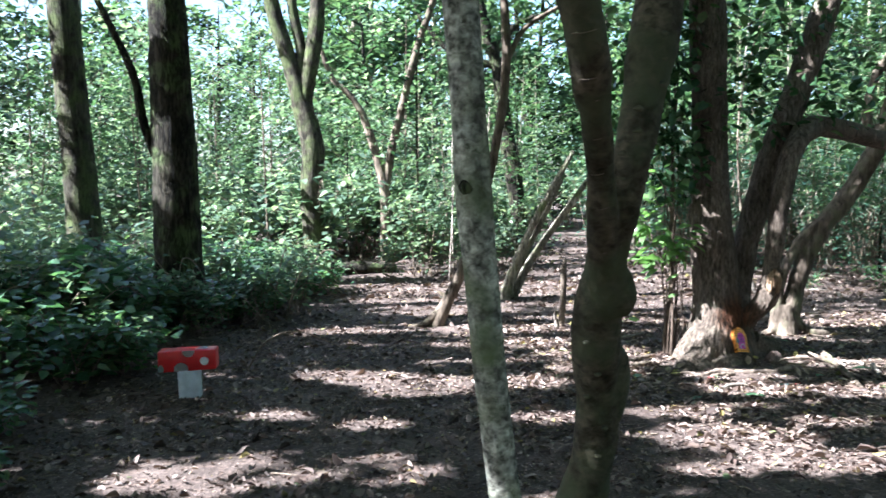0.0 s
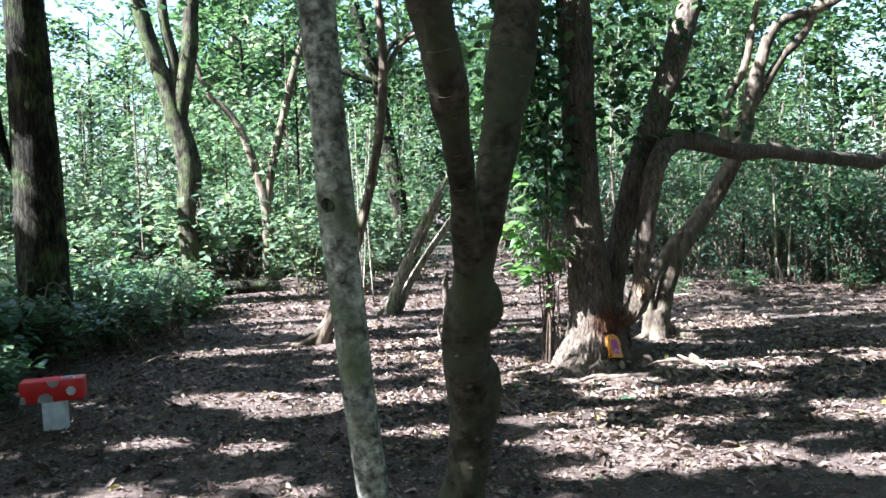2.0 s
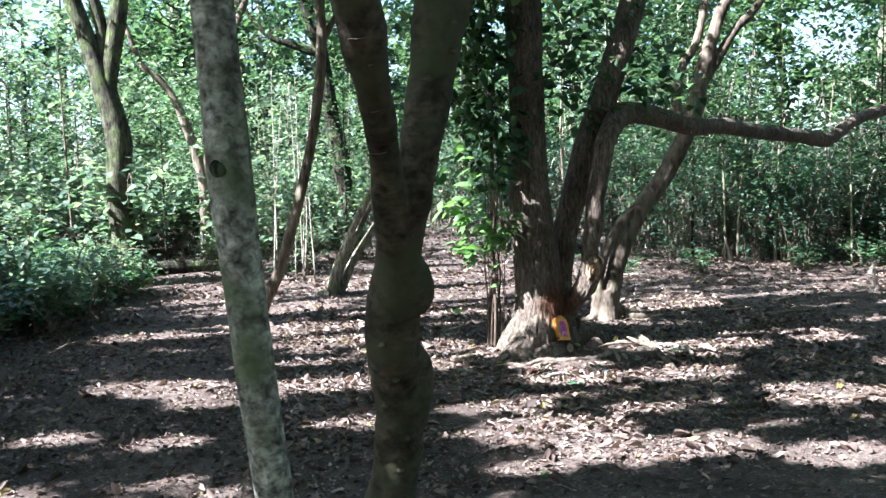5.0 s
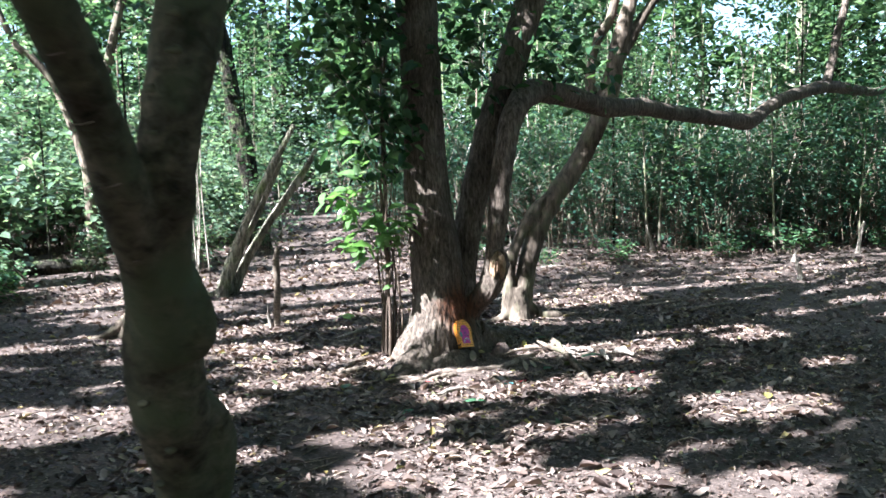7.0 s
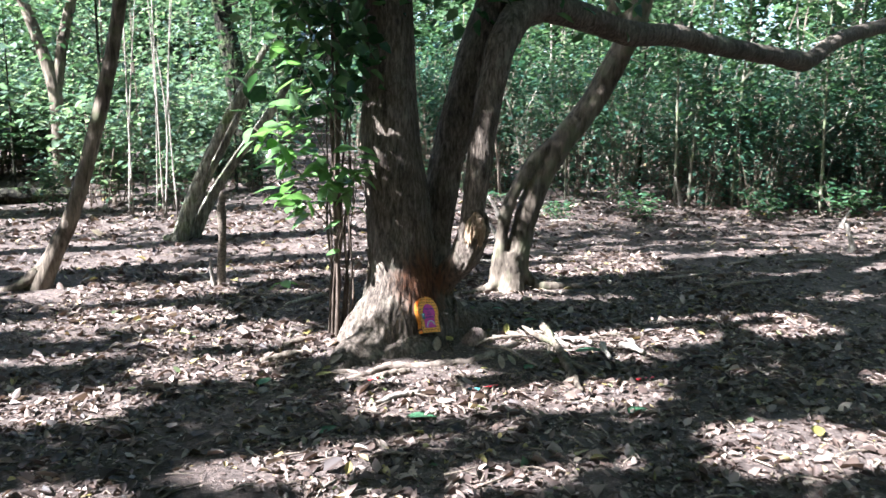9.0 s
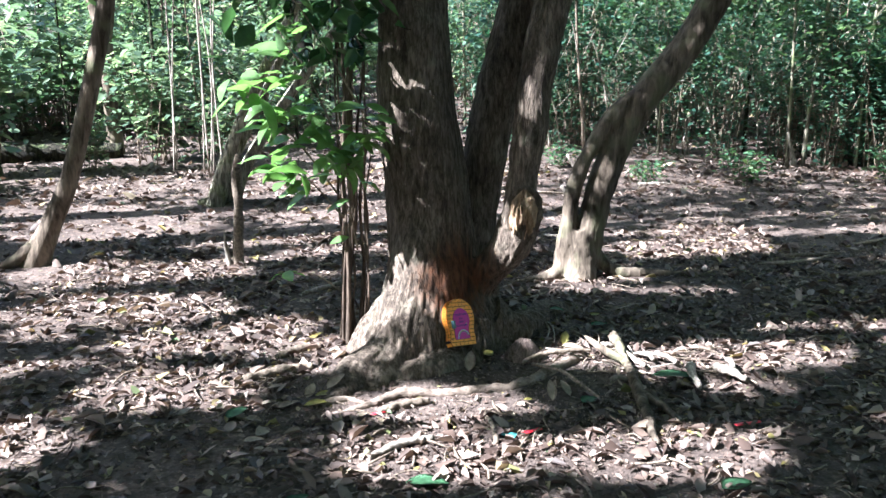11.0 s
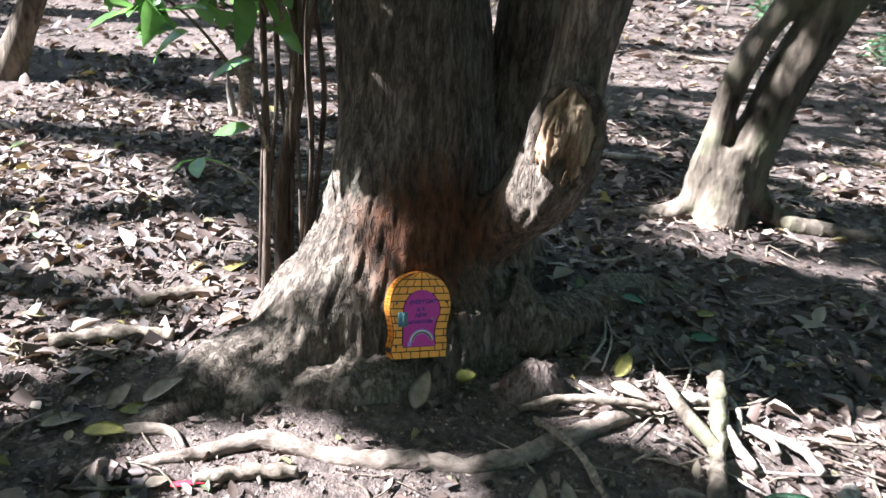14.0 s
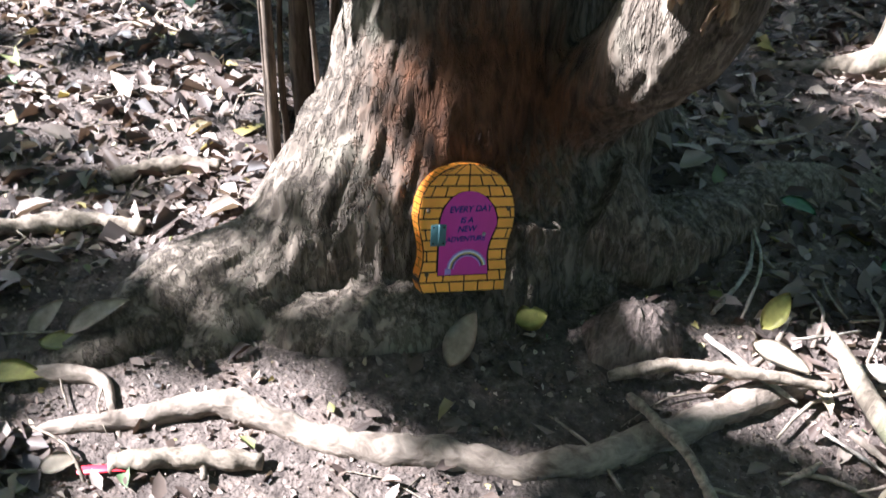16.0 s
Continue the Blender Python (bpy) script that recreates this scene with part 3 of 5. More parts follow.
FORK_RIGHT = [(0.652, 3.38, 1.12, 0.085), (0.66, 3.25, 1.36, 0.064), (0.675, 3.16, 1.52, 0.062), (0.697, 3.14, 1.68, 0.070), (0.731, 3.16, 1.84, 0.080), (0.765, 3.18, 2.0, 0.088), (0.81, 3.2, 2.3, 0.092), (0.95, 3.3, 3.4, 0.08), (1.2, 3.4, 5.5, 0.03)]
carved("trunk", [tube(p, 20, 6, 0.07, 5.0) for p in (
    [(0.56, 3.72, -0.1, 0.17), (0.60, 3.70, 0.12, 0.125), (0.645, 3.66, 0.36, 0.098), (0.664, 3.63, 0.52, 0.092), (0.66, 3.60, 0.68, 0.097), (0.645, 3.55, 0.82, 0.095), (0.63, 3.47, 0.96, 0.098), (0.632, 3.42, 1.10, 0.098), (0.646, 3.37, 1.22, 0.098), (0.652, 3.30, 1.32, 0.07)],
    FORK_LEFT, FORK_RIGHT,
    [(0.68, 3.62, 0.54, 0.06), (0.724, 3.61, 0.67, 0.068), (0.732, 3.59, 0.78, 0.072), (0.715, 3.55, 0.87, 0.062), (0.67, 3.50, 0.96, 0.04)],
    [(0.70, 3.36, 1.10, 0.04), (0.727, 3.33, 1.17, 0.044), (0.712, 3.32, 1.26, 0.035)])], 0.010, BARK_FORK, forked, 0.007, "", 0.0)
rk = random.Random(12)


def along(line, z):
    """Centre and radius of an upright limb at height z."""
    return [float(np.interp(z, [q[2] for q in line], [q[k] for q in line])) for k in (0, 1, 3)]


FORK_FOOT = [(0.645, 3.66, 0.36, 0.098), (0.66, 3.60, 0.68, 0.105), (0.63, 3.47, 0.96, 0.102), (0.632, 3.42, 1.10, 0.10)]
for line, zs in ((FORK_RIGHT, (1.38, 1.47, 1.55, 1.63, 1.72, 1.80, 1.88, 1.97, 2.06, 2.15)), (FORK_FOOT, (0.45, 0.58, 0.72, 0.83, 0.97, 1.08))):
    for z in zs:
        x, y, r = along(line, z)
        a = rk.uniform(-0.8, 0.8)
        bm = bmesh.new()
        bmesh.ops.create_uvsphere(bm, u_segments=14, v_segments=10, radius=0.014)
        for w in bm.verts:
            w.co = Vector((w.co.x * 1.3, w.co.y * 0.7, w.co.z * 0.8)) * (1 + 0.5 * noise.noise(w.co * 70 + Vector((z, 0, 0))))
        part("knot", bm, BARK_FORK, forked).matrix_world = pose(x + r * math.sin(a), y - r * math.cos(a), z, 0, 0, math.degrees(a))
for k in range(7):                                      # pale rings of bark pores on the thinner stem
    z = 1.42 + 0.11 * k + rk.uniform(-0.04, 0.04)
    x, y, r = along(FORK_LEFT, z)
    v, f = tube([(x + (r + 0.001) * math.sin(a), y - (r + 0.001) * math.cos(a), z - 0.5 * r * math.cos(a) + 0.01 * math.sin(a * 1.4), 0.0018) for a in np.linspace(-0.8 + rk.uniform(0, 0.8), 0.1 + rk.uniform(0, 0.5), 7)], 5, 3, 0.4, 60)
    obj("pore_ring", v, f, BARK_BROWN, forked)

leaning = thing("tree", "brown tree leaning away with a divided hollow foot", "tree")
carved("trunk", [tube(p, 14, 6, 0.10, 3.0) for p in (
    [(3.63, 9.0, -0.1, 0.15), (3.68, 9.0, 0.08, 0.12), (3.74, 9.0, 0.33, 0.10), (3.84, 9.0, 0.74, 0.095), (4.05, 9.0, 1.16, 0.10), (4.32, 9.0, 1.5, 0.10), (4.56, 9.0, 1.92, 0.095), (4.70, 9.0, 2.25, 0.10), (4.78, 9.0, 2.62, 0.085), (4.91, 9.0, 3.05, 0.07), (5.15, 9.0, 3.5, 0.06), (5.9, 9.0, 3.8, 0.05), (7, 9.2, 4.8, 0.03)],
    [(3.56, 8.98, -0.05, 0.08), (3.58, 8.98, 0.4, 0.055), (3.66, 8.97, 0.76, 0.055), (3.85, 8.98, 1.06, 0.06), (4.05, 8.98, 1.22, 0.06)],
    [(4.74, 9.0, 2.4, 0.06), (4.83, 9.0, 2.58, 0.06), (5.01, 9.0, 2.88, 0.055), (5.21, 9.0, 3.16, 0.05), (5.5, 9.0, 3.5, 0.045), (6.2, 9.1, 5, 0.02)],
    [(4.60, 9.02, 1.95, 0.05), (4.52, 9.08, 2.34, 0.05), (4.62, 9.1, 2.76, 0.045), (4.8, 9.1, 3.1, 0.045), (5.1, 9.2, 4.5, 0.02)],
    [(3.64, 8.99, 0.22, 0.06), (3.52, 8.95, 0.05, 0.048), (3.35, 8.90, 0.0, 0.034), (3.08, 8.86, -0.02, 0.022)],
    [(3.74, 9.0, 0.18, 0.06), (3.92, 8.97, 0.03, 0.048), (4.3, 8.95, 0.0, 0.034), (4.7, 8.90, -0.03, 0.022)],
    [(3.67, 8.98, 0.32, 0.085), (3.67, 8.96, 0.12, 0.105), (3.66, 8.94, -0.05, 0.14)])], 0.014, BARK_BROWN, leaning, 0.008, "", 0.012, (4.1, 9.0))
pts = clumps([(6.5, 9.2, 4.6)], 500, (1.0, 0.8, 0.5))
leaves("crown", pts, RNG.uniform(0.09, 0.15, 500), LEAF_CANOPY, leaning, 0.5, 0.6, 0.3)
tree("bundle of pale mossy leaning stems with bark peeling off", [[(x, y, z, r * 1.65) for x, y, z, r in p] for p in (
    [(0.84, 12.0, -0.1, 0.062), (0.98, 12.0, 0.35, 0.043), (1.2, 12.0, 0.9, 0.034), (1.57, 12.0, 1.6, 0.031), (1.85, 12.0, 2.1, 0.019)],
    [(0.97, 12.2, -0.05, 0.056), (1.22, 12.2, 0.45, 0.037), (1.52, 12.2, 0.9, 0.031), (1.92, 12.2, 1.44, 0.028), (2.15, 12.2, 1.8, 0.015)],
    [(0.90, 12.1, 0.0, 0.043), (1.12, 12.1, 0.55, 0.031), (1.38, 12.1, 1.05, 0.028), (1.70, 12.1, 1.7, 0.019)],
    [(0.7, 12.1, -0.02, 0.031), (0.85, 12.1, 0.03, 0.037), (0.95, 12.1, 0.1, 0.043)])], BARK_PEEL, 10, None, 0.15)
tree("thin brown tree that leans and bends upward from a bulging foot", [
    [(-0.12, 9.78, -0.1, 0.12), (-0.06, 9.78, 0.06, 0.10), (0.06, 9.78, 0.3, 0.07), (0.22, 9.78, 0.64, 0.062), (0.44, 9.78, 1.36, 0.058), (0.62, 9.78, 2.1, 0.055), (0.73, 9.78, 2.9, 0.055), (0.72, 9.78, 3.6, 0.05), (0.6, 9.9, 5, 0.03)],
    [(0.73, 9.78, 3.0, 0.035), (0.95, 9.8, 3.4, 0.03), (1.35, 9.8, 3.65, 0.02)],
    [(-0.08, 9.76, 0.12, 0.06), (-0.22, 9.7, 0.03, 0.04), (-0.4, 9.7, -0.02, 0.02)]], BARK_BROWN, 12, [((0.9, 9.9, 5.2), (0.9, 0.9, 0.6), 500)], 0.09)
tree("mossy grey-green tree trunk standing in brambles", [[(-4.42, 10.5, -0.2, 0.30), (-4.43, 10.5, 0.6, 0.22), (-4.49, 10.5, 1.85, 0.20), (-4.56, 10.5, 2.9, 0.19), (-4.62, 10.5, 3.9, 0.185), (-4.8, 10.5, 6.5, 0.15), (-4.9, 10.6, 9, 0.08)],
     [(-4.7, 10.5, 4.6, 0.08), (-5.3, 10.6, 5.6, 0.05), (-6, 10.8, 6.2, 0.03)]], BARK_WOOD, 16, [((-5.2, 10.5, 8.6), (1.2, 1.0, 0.8), 260)], 0.06)
tree("thick dark tree trunk with furrowed flanks in brambles", [[(-2.95, 9.5, -0.2, 0.38), (-2.97, 9.5, 0.5, 0.28), (-2.98, 9.5, 1.1, 0.26), (-2.99, 9.5, 1.85, 0.245), (-3.02, 9.5, 2.8, 0.225), (-3.03, 9.5, 3.7, 0.205), (-3.1, 9.5, 6.5, 0.16), (-3.1, 9.6, 9, 0.08)],
     [(-3.08, 9.5, 1.6, 0.04), (-3.3, 9.45, 2.3, 0.05), (-3.42, 9.45, 2.9, 0.045), (-3.9, 9.5, 3.9, 0.03)]], BARK_DARK, 18, [((-3.4, 10.6, 8.5), (1.2, 0.9, 0.9), 900)], 0.09)
tree("sunlit tree dividing into three limbs above the undergrowth", [
    [(-2.05, 14, -0.2, 0.26), (-2.10, 14, 0.6, 0.20), (-2.17, 14, 1.5, 0.18), (-2.13, 14, 2.25, 0.19), (-2.28, 14, 2.92, 0.17), (-2.48, 14, 3.65, 0.14), (-2.78, 14, 4.7, 0.12), (-3.2, 14, 7, 0.06)],
    [(-2.18, 14, 2.5, 0.12), (-2.24, 13.98, 3.0, 0.12), (-2.14, 13.98, 3.6, 0.13), (-2.04, 14, 4.2, 0.13), (-1.98, 14, 4.9, 0.11), (-1.7, 14, 7, 0.05)],
    [(-2.36, 14.02, 3.2, 0.08), (-2.30, 14.02, 3.84, 0.09), (-2.44, 14, 4.7, 0.08), (-2.5, 14, 6.5, 0.04)]], BARK_WOOD, 14, [((-2.4, 14, 6.6), (1.5, 1.5, 0.9), 380)], 0.09)
tree("slim sunlit tree parted in two low down", [
    [(-1.09, 16.3, -0.1, 0.13), (-1.11, 16.3, 0.7, 0.10), (-1.12, 16.3, 1.6, 0.10), (-1.28, 16.3, 2.27, 0.085), (-1.54, 16.3, 3.03, 0.07), (-1.85, 16.3, 3.46, 0.06), (-2.12, 16.3, 3.75, 0.05), (-2.5, 16.3, 4.9, 0.03)],
    [(-1.1, 16.3, 1.6, 0.08), (-0.98, 16.3, 2.27, 0.08), (-0.76, 16.3, 3.13, 0.075), (-0.45, 16.3, 4.3, 0.065), (-0.14, 16.3, 5.2, 0.06), (0.2, 16.3, 7, 0.03)]], BARK_BROWN, 12, [((-1.0, 16.3, 5.6), (1.5, 1.2, 0.8), 380)], 0.09)
tree("dark crooked tree behind the path", [
    [(1.75, 18, -0.1, 0.2), (1.62, 18, 1.0, 0.17), (1.46, 18, 2.15, 0.19), (1.32, 18, 2.92, 0.16), (1.17, 18, 4.1, 0.14), (0.9, 18, 5.0, 0.13), (0.3, 18, 7.5, 0.06)],
    [(1.17, 18, 4.1, 0.08), (0.6, 18, 4.3, 0.08), (0.1, 18, 4.5, 0.06), (-0.5, 18, 5.2, 0.04)],
    [(1.1, 18, 4.4, 0.08), (1.6, 18, 5.0, 0.06), (2.2, 18, 5.2, 0.04)]], BARK_DARK, 12, [((0.8, 18, 6.2), (1.8, 1.4, 0.9), 900)], 0.09)

# broken stick standing in the ground
stick = thing("broken_stick", "broken dead stick standing upright in leaf litter", "stick")
v, f = tube([(1.345, 9.6, -0.08, 0.045), (1.355, 9.6, 0.1, 0.038), (1.375, 9.6, 0.4, 0.033), (1.37, 9.6, 0.62, 0.036), (1.395, 9.6, 0.78, 0.022)], 10, 5, 0.2, 12)
obj("stick", v, f, TWIG, stick)
v, f = tube([(1.30, 9.58, -0.03, 0.025), (1.275, 9.58, 0.13, 0.014), (1.27, 9.58, 0.24, 0.004)], 7, 4, 0.2, 12)
obj("splinter", v, f, DEAD_WOOD, stick)


# ---- canopy overhead, mostly unseen, gapped by hand to place sun and shade ----
# spots chosen to be sunlit: leaves are left out towards the sun
LIT_SPOTS = [(2.5, 6.95, 0.3, 0.06), (3.9, 7.62, 0.15, 0.02), (3.5, 7.82, 0.35, 0.05), (2.75, 7.52, 0.3, 0.05), (2.42, 7.03, 0.3, 0.04), (1.5, 7.27, 0.23, 0.15), (2.48, 6.52, 0.27, 0.14), (3.3, 6.45, 0.32, 0.16), (3.94, 5.7, 0.24, 0.18), (3.55, 7.42, 0.55, 0.13), (4.75, 9.72, 0.59, 0.21),
            (0.82, 9.44, 0.55, 0.18), (1.88, 7.74, 0.2, 0.12), (1.64, 5.88, 0.32, 0.07), (0.47, 6.86, 0.13, 0.11), (5.22, 7.4, 0.21, 0.11), (1.6, 13.7, 0.5, 0.37), (1.96, 5.26, 0.3, 0.22)]
LIT_SPOTS += [(2.42, 4.81, 0.47, 0.15), (4.01, 5.58, 0.38, 0.19), (0.6, 6.8, 0.34, 0.17), (-0.56, 7.02, 0.3, 0.18), (3.5, 17.6, 0.6, 1.0), (5.26, 7.85, 0.21, 0.16), (-0.99, 4.74, 0.39, 0.2),
             (-0.32, 4.72, 0.15, 0.2), (1.78, 5.28, 0.29, 0.25), (-0.3, 6.6, 0.23, 0.11), (-1.48, 4.46, 0.25, 0.19), (-0.9, 7.13, 0.22, 0.16), (1.33, 7.32, 0.24, 0.17), (4.0, 7.40, 0.5, 0.13)]
LIT_SPOTS += [(2.3, 6.6, 0.18, 0.08), (5.69, 12.94, 0.8, 0.7), (0.37, 9.46, 0.41, 0.26), (-3.59, 7.21, 0.22, 0.25), (2.88, 7.56, 0.90, 0.24), (2.6, 7.42, 0.4, 0.14), (1.75, 8.15, 0.2, 0.06), (1.0, 8.5, 0.4, 0.2), (1.2, 10.4, 0.8, 0.2), (2.2, 11.3, 0.7, 0.25), (0.3, 11.0, 0.6, 0.2), (3.2, 12.6, 0.8, 0.3), (3.3, 7.58, 0.5, 0.16), (7.3, 8.66, 0.3, 0.15), (6.2, 8.3, 0.2, 0.1), (3.45, 7.62, 0.16, 0.08), (4.6, 7.82, 0.2, 0.08), (5.15, 7.8, 0.2, 0.08), (3.8, 8.98, 0.25, 0.14)]
LIT_SPOTS += [(2.72, 7.60, 0.2, 0.08), (3.3, 7.92, 0.5, 0.1), (3.05, 7.80, 0.6, 0.06), (2.75, 7.72, 0.3, 0.06), (3.42, 7.60, 0.10, 0.03), (2.88, 7.46, 0.12, 0.03), (3.24, 4.51, 0.25, 0.12), (1.57, 4.70, 0.15, 0.05), (0.18, 6.92, 0.20, 0.06), (-1.12, 5.85, 0.15, 0.05), (-0.48, 5.60, 0.12, 0.04), (0.72, 5.76, 0.18, 0.08), (1.26, 7.92, 0.30, 0.10), (3.9, 12.07, 0.3, 0.3)]
# spots chosen to be dark: the leaves above them stay closed
SHADES = [(4.9, 9.25, 0.9, 0.12), (3.0, 7.50, 0.12, 0.05), (3.12, 7.12, 0.22, 0.13), (2.42, 7.42, 0.14, 0.06), (3.32, 7.0, 0.35, 0.16), (3.25, 7.22, 0.16, 0.06), (1.7, 7.6, 0.22, 0.08), (3.14, 7.63, 0.10, 0.045), (3.3, 7.69, 0.17, 0.045), (3.55, 7.755, 0.17, 0.05), (3.82, 7.80, 0.2, 0.07), (3.95, 7.69, 0.22, 0.06), (2.90, 7.25, 0.30, 0.15), (2.75, 7.35, 0.2, 0.08), (2.6, 7.26, 0.25, 0.03), (4.65, 7.66, 0.6, 0.07), (4.5, 7.92, 0.25, 0.05), (5.2, 8.05, 0.9, 0.2), (3.6, 8.22, 0.75, 0.14), (2.95, 7.20, 0.24, 0.07), (1.92, 7.25, 0.2, 0.16), (2.85, 7.22, 0.25, 0.06), (1.85, 6.85, 0.2, 0.05), (2.95, 3.4, 1.6, 0.25), (2.4, 2.85, 2.2, 0.25), (-1.95, 6.4, 0.5, 0.2), (1.3, 6.3, 0.6, 0.12)]


def sunny(u, v):
    """Whether the canopy is left open so that sun lands on the ground at (u, v)."""
    for x, y, a, b in SHADES:
        if ((u - x) / a) ** 2 + ((v - y) / b) ** 2 < 1:
            return False
    wob = 1.05 + 0.4 * noise.noise(Vector((u * 5, v * 8, 1)))
    for x, y, a, b in LIT_SPOTS:
        if ((u - x) / (a + 0.17)) ** 2 + ((v - y) / (b + 0.12)) ** 2 < wob:
            return True
    n = noise.noise(Vector((u * 1.0, v * 3.2, 0.3))) + 0.6 * noise.noise(Vector((u * 3.0, v * 7.5, 4.3)))
    edge = 0.46 if v < 6 else 0.38 if v < 8.5 else (0.3 if v < 9.8 else -0.05)
    if v > 6 and u < -1.6 and v < 10.5:
        edge = 0.48
    elif v > 9 and u < -3.0:
        edge = 0.25
    elif 9 < v < 12.5 and u < 2.0:
        edge = 0.08
    elif (v > 9 and u < 0.8) or (v > 11 and u < 5):
        edge = -0.45
    elif v > 9.8 and u > 5.5:
        edge = 0.2
    elif v > 14:
        edge = -0.3
    return n > edge


def canopy(n, lo, hi, box, seed, hole=None):
    out = []
    rng = np.random.default_rng(seed)
    cot = Vector((SUN_DIR.x, SUN_DIR.y)) / SUN_DIR.z
    while len(out) < n:
        u, v, z = rng.uniform(box[0], box[2]), rng.uniform(box[1], box[3]), rng.uniform(lo, hi)
        if hole and hole[0] < u < hole[2] and hole[1] < v < hole[3]:
            continue
        if not sunny(u, v):
            out.append((u + cot.x * z, v + cot.y * z, z))
    return np.array(out)


NEAR = (-3.5, 3, 7.5, 10.5)
roof = canopy(130000, 4.3, 8.5, (-9, -9, 27, 19), 11, NEAR)
tagged(leaves("canopy_leaves", roof, RNG.uniform(0.12, 0.19, len(roof)), LEAF_CANOPY, None, 0.45, 0.7, 0.2), "green leaf canopy closing over the woodland", "canopy", kind="stuff")
roof = canopy(82000, 4.3, 7.5, NEAR, 12)
tagged(leaves("canopy_leaves", roof, RNG.uniform(0.08, 0.13, len(roof)), LEAF_CANOPY, None, 0.45, 0.7, 0.2), "unseen small-leaved green canopy, gapped to place sun and shade below", "canopy", kind="stuff")


# ---- undergrowth ----
def bush(label, n_leaves, radius, tall, mat, seed, size=0.10, stems=9, name="bush", low=4):
    r = random.Random(seed)
    rng = np.random.default_rng(seed)
    t = tagged(new(name), label, "bush")
    pts = []
    for k in range(stems):
        a, reach = r.uniform(0, 6.28), radius * r.uniform(0.3, 1.0)
        h = tall * r.uniform(0.55, 1.1)
        x, y = r.uniform(-.2, .2) * radius, r.uniform(-.2, .2) * radius
        line = [(x, y, -0.03, 0.009), (x + 0.35 * reach * math.cos(a), y + 0.35 * reach * math.sin(a), h * 0.6, 0.006), (x + 0.75 * reach * math.cos(a), y + 0.75 * reach * math.sin(a), h, 0.004), (x + reach * math.cos(a), y + reach * math.sin(a), h * 0.82, 0.002)]
        v, f = tube(line, 5, 4, 0.1, 9)
        obj("stem", v, f, TWIG, t)
        pts += [q[:3] for q in spline(line, 8)][low:]
    c = np.array(pts)
    idx = rng.integers(0, len(c), n_leaves)
    p = c[idx] + rng.normal(0, 1, (n_leaves, 3)) * np.array([0.16, 0.16, 0.10])
    p[:, 2] = np.maximum(p[:, 2], 0.03)
    leaves("foliage", p, rng.uniform(0.7, 1.25, n_leaves) * size, mat, t, 0.28, 0.72, 0.12, rng)
    return t


def scatter(proto, places, group, seed, smin=0.8, smax=1.25):
    r = random.Random(seed)
    proto["group"] = group
    first = True
    for x, y, s in places:
        m = Matrix.Translation((x, y, height(x, y) - 0.01)) @ Matrix.Rotation(r.uniform(0, 6.28), 4, "Z")
        k = s * r.uniform(smin, smax)
        if first:
            proto.matrix_basis = m @ Matrix.Diagonal((k, k, k, 1))
            first = False
        else:
            c = copy_thing(proto, m)
            c.scale = (k, k, k)


BRAMBLE = [bush("low bramble bush with broad green leaves in patchy sun", 250, 0.95, 0.85, LEAF_BUSH, 21 + i, 0.165, 12) for i in range(3)]
TALLB = [bush("leafy undergrowth bush as tall as a man, its green lightened as if sunlit", 460, 1.0, 1.55, LEAF_SUNLIT_TONE, 31 + i, 0.145, 14) for i in range(3)]
THICKET = [bush("dark green thicket bush with many thin stems", 800, 0.9, 2.0, LEAF_DARK, 41 + i, 0.085, 15, low=1) for i in range(3)]
r5 = random.Random(5)
low, high, thick = [[], [], []], [[], [], []], [[], [], []]
for k in range(50):
    y = r5.uniform(6.9, 13.5)
    edge = -2.35 + 0.12 * (y - 7) if y < 10 else -2.0 + 0.16 * (y - 10)
    x = edge - abs(r5.gauss(0, 1.0)) * 1.3 - 0.35
    if x < -8 or math.hypot(x + 1.95, y - 6.4) < 0.95:
        continue
    low[k % 3].append((x, y, 0.5 if x > edge - 0.9 else 0.8))
for x, y, s in ((-2.9, 5.4, 0.5), (-3.3, 4.9, 0.6), (-3.6, 6.1, 0.75), (-2.45, 4.35, 0.35), (-3.0, 6.75, 0.6), (-4.4, 5.6, 0.9), (-4.3, 7.0, 1.0)):
    low[0].append((x, y, s))
for k in range(80):
    y = r5.uniform(10.5, 24)
    x = r5.uniform(-11, 0.2 if y < 15 else 1.6)
    if y < 15 and x > -1.8 + 0.1 * (y - 10):
        continue
    high[k % 3].append((x, y, r5.uniform(0.85, 1.35) * (0.55 if y < 14 and x > -5 else 0.8 if y < 17 else 1.0)))
for x, y, s in ((-3.4, 8.6, 0.62), (-2.55, 8.8, 0.5), (-2.2, 9.7, 0.55), (-4.3, 9.2, 0.75), (-4.9, 9.7, 0.8), (-1.85, 10.7, 0.5), (-2.9, 10.9, 0.7), (-3.7, 7.9, 0.55), (-4.0, 9.0, 0.6), (-5.2, 8.8, 0.8), (-6.4, 8.2, 0.9), (-3.9, 11.2, 0.7), (-1.9, 12.5, 0.5), (-5.7, 10.2, 1.2), (-0.9, 14.4, 0.6), (-0.2, 15.4, 0.8), (0.6, 14.6, 0.5), (0.4, 16.5, 0.9), (1.75, 17.1, 0.75), (1.3, 16.9, 0.7)):
    high[1].append((x, y, s))
for k in range(125):
    y = r5.uniform(13.6, 26)
    x = r5.uniform(4.6, 19)
    if y < 15.5 - 0.42 * max(0.0, x - 6) * 0.9 + r5.uniform(-0.4, 0.4) or abs(x - 3.4) < 1.0:
        continue
    thick[k % 3].append((x, y, r5.uniform(0.8, 1.3)))
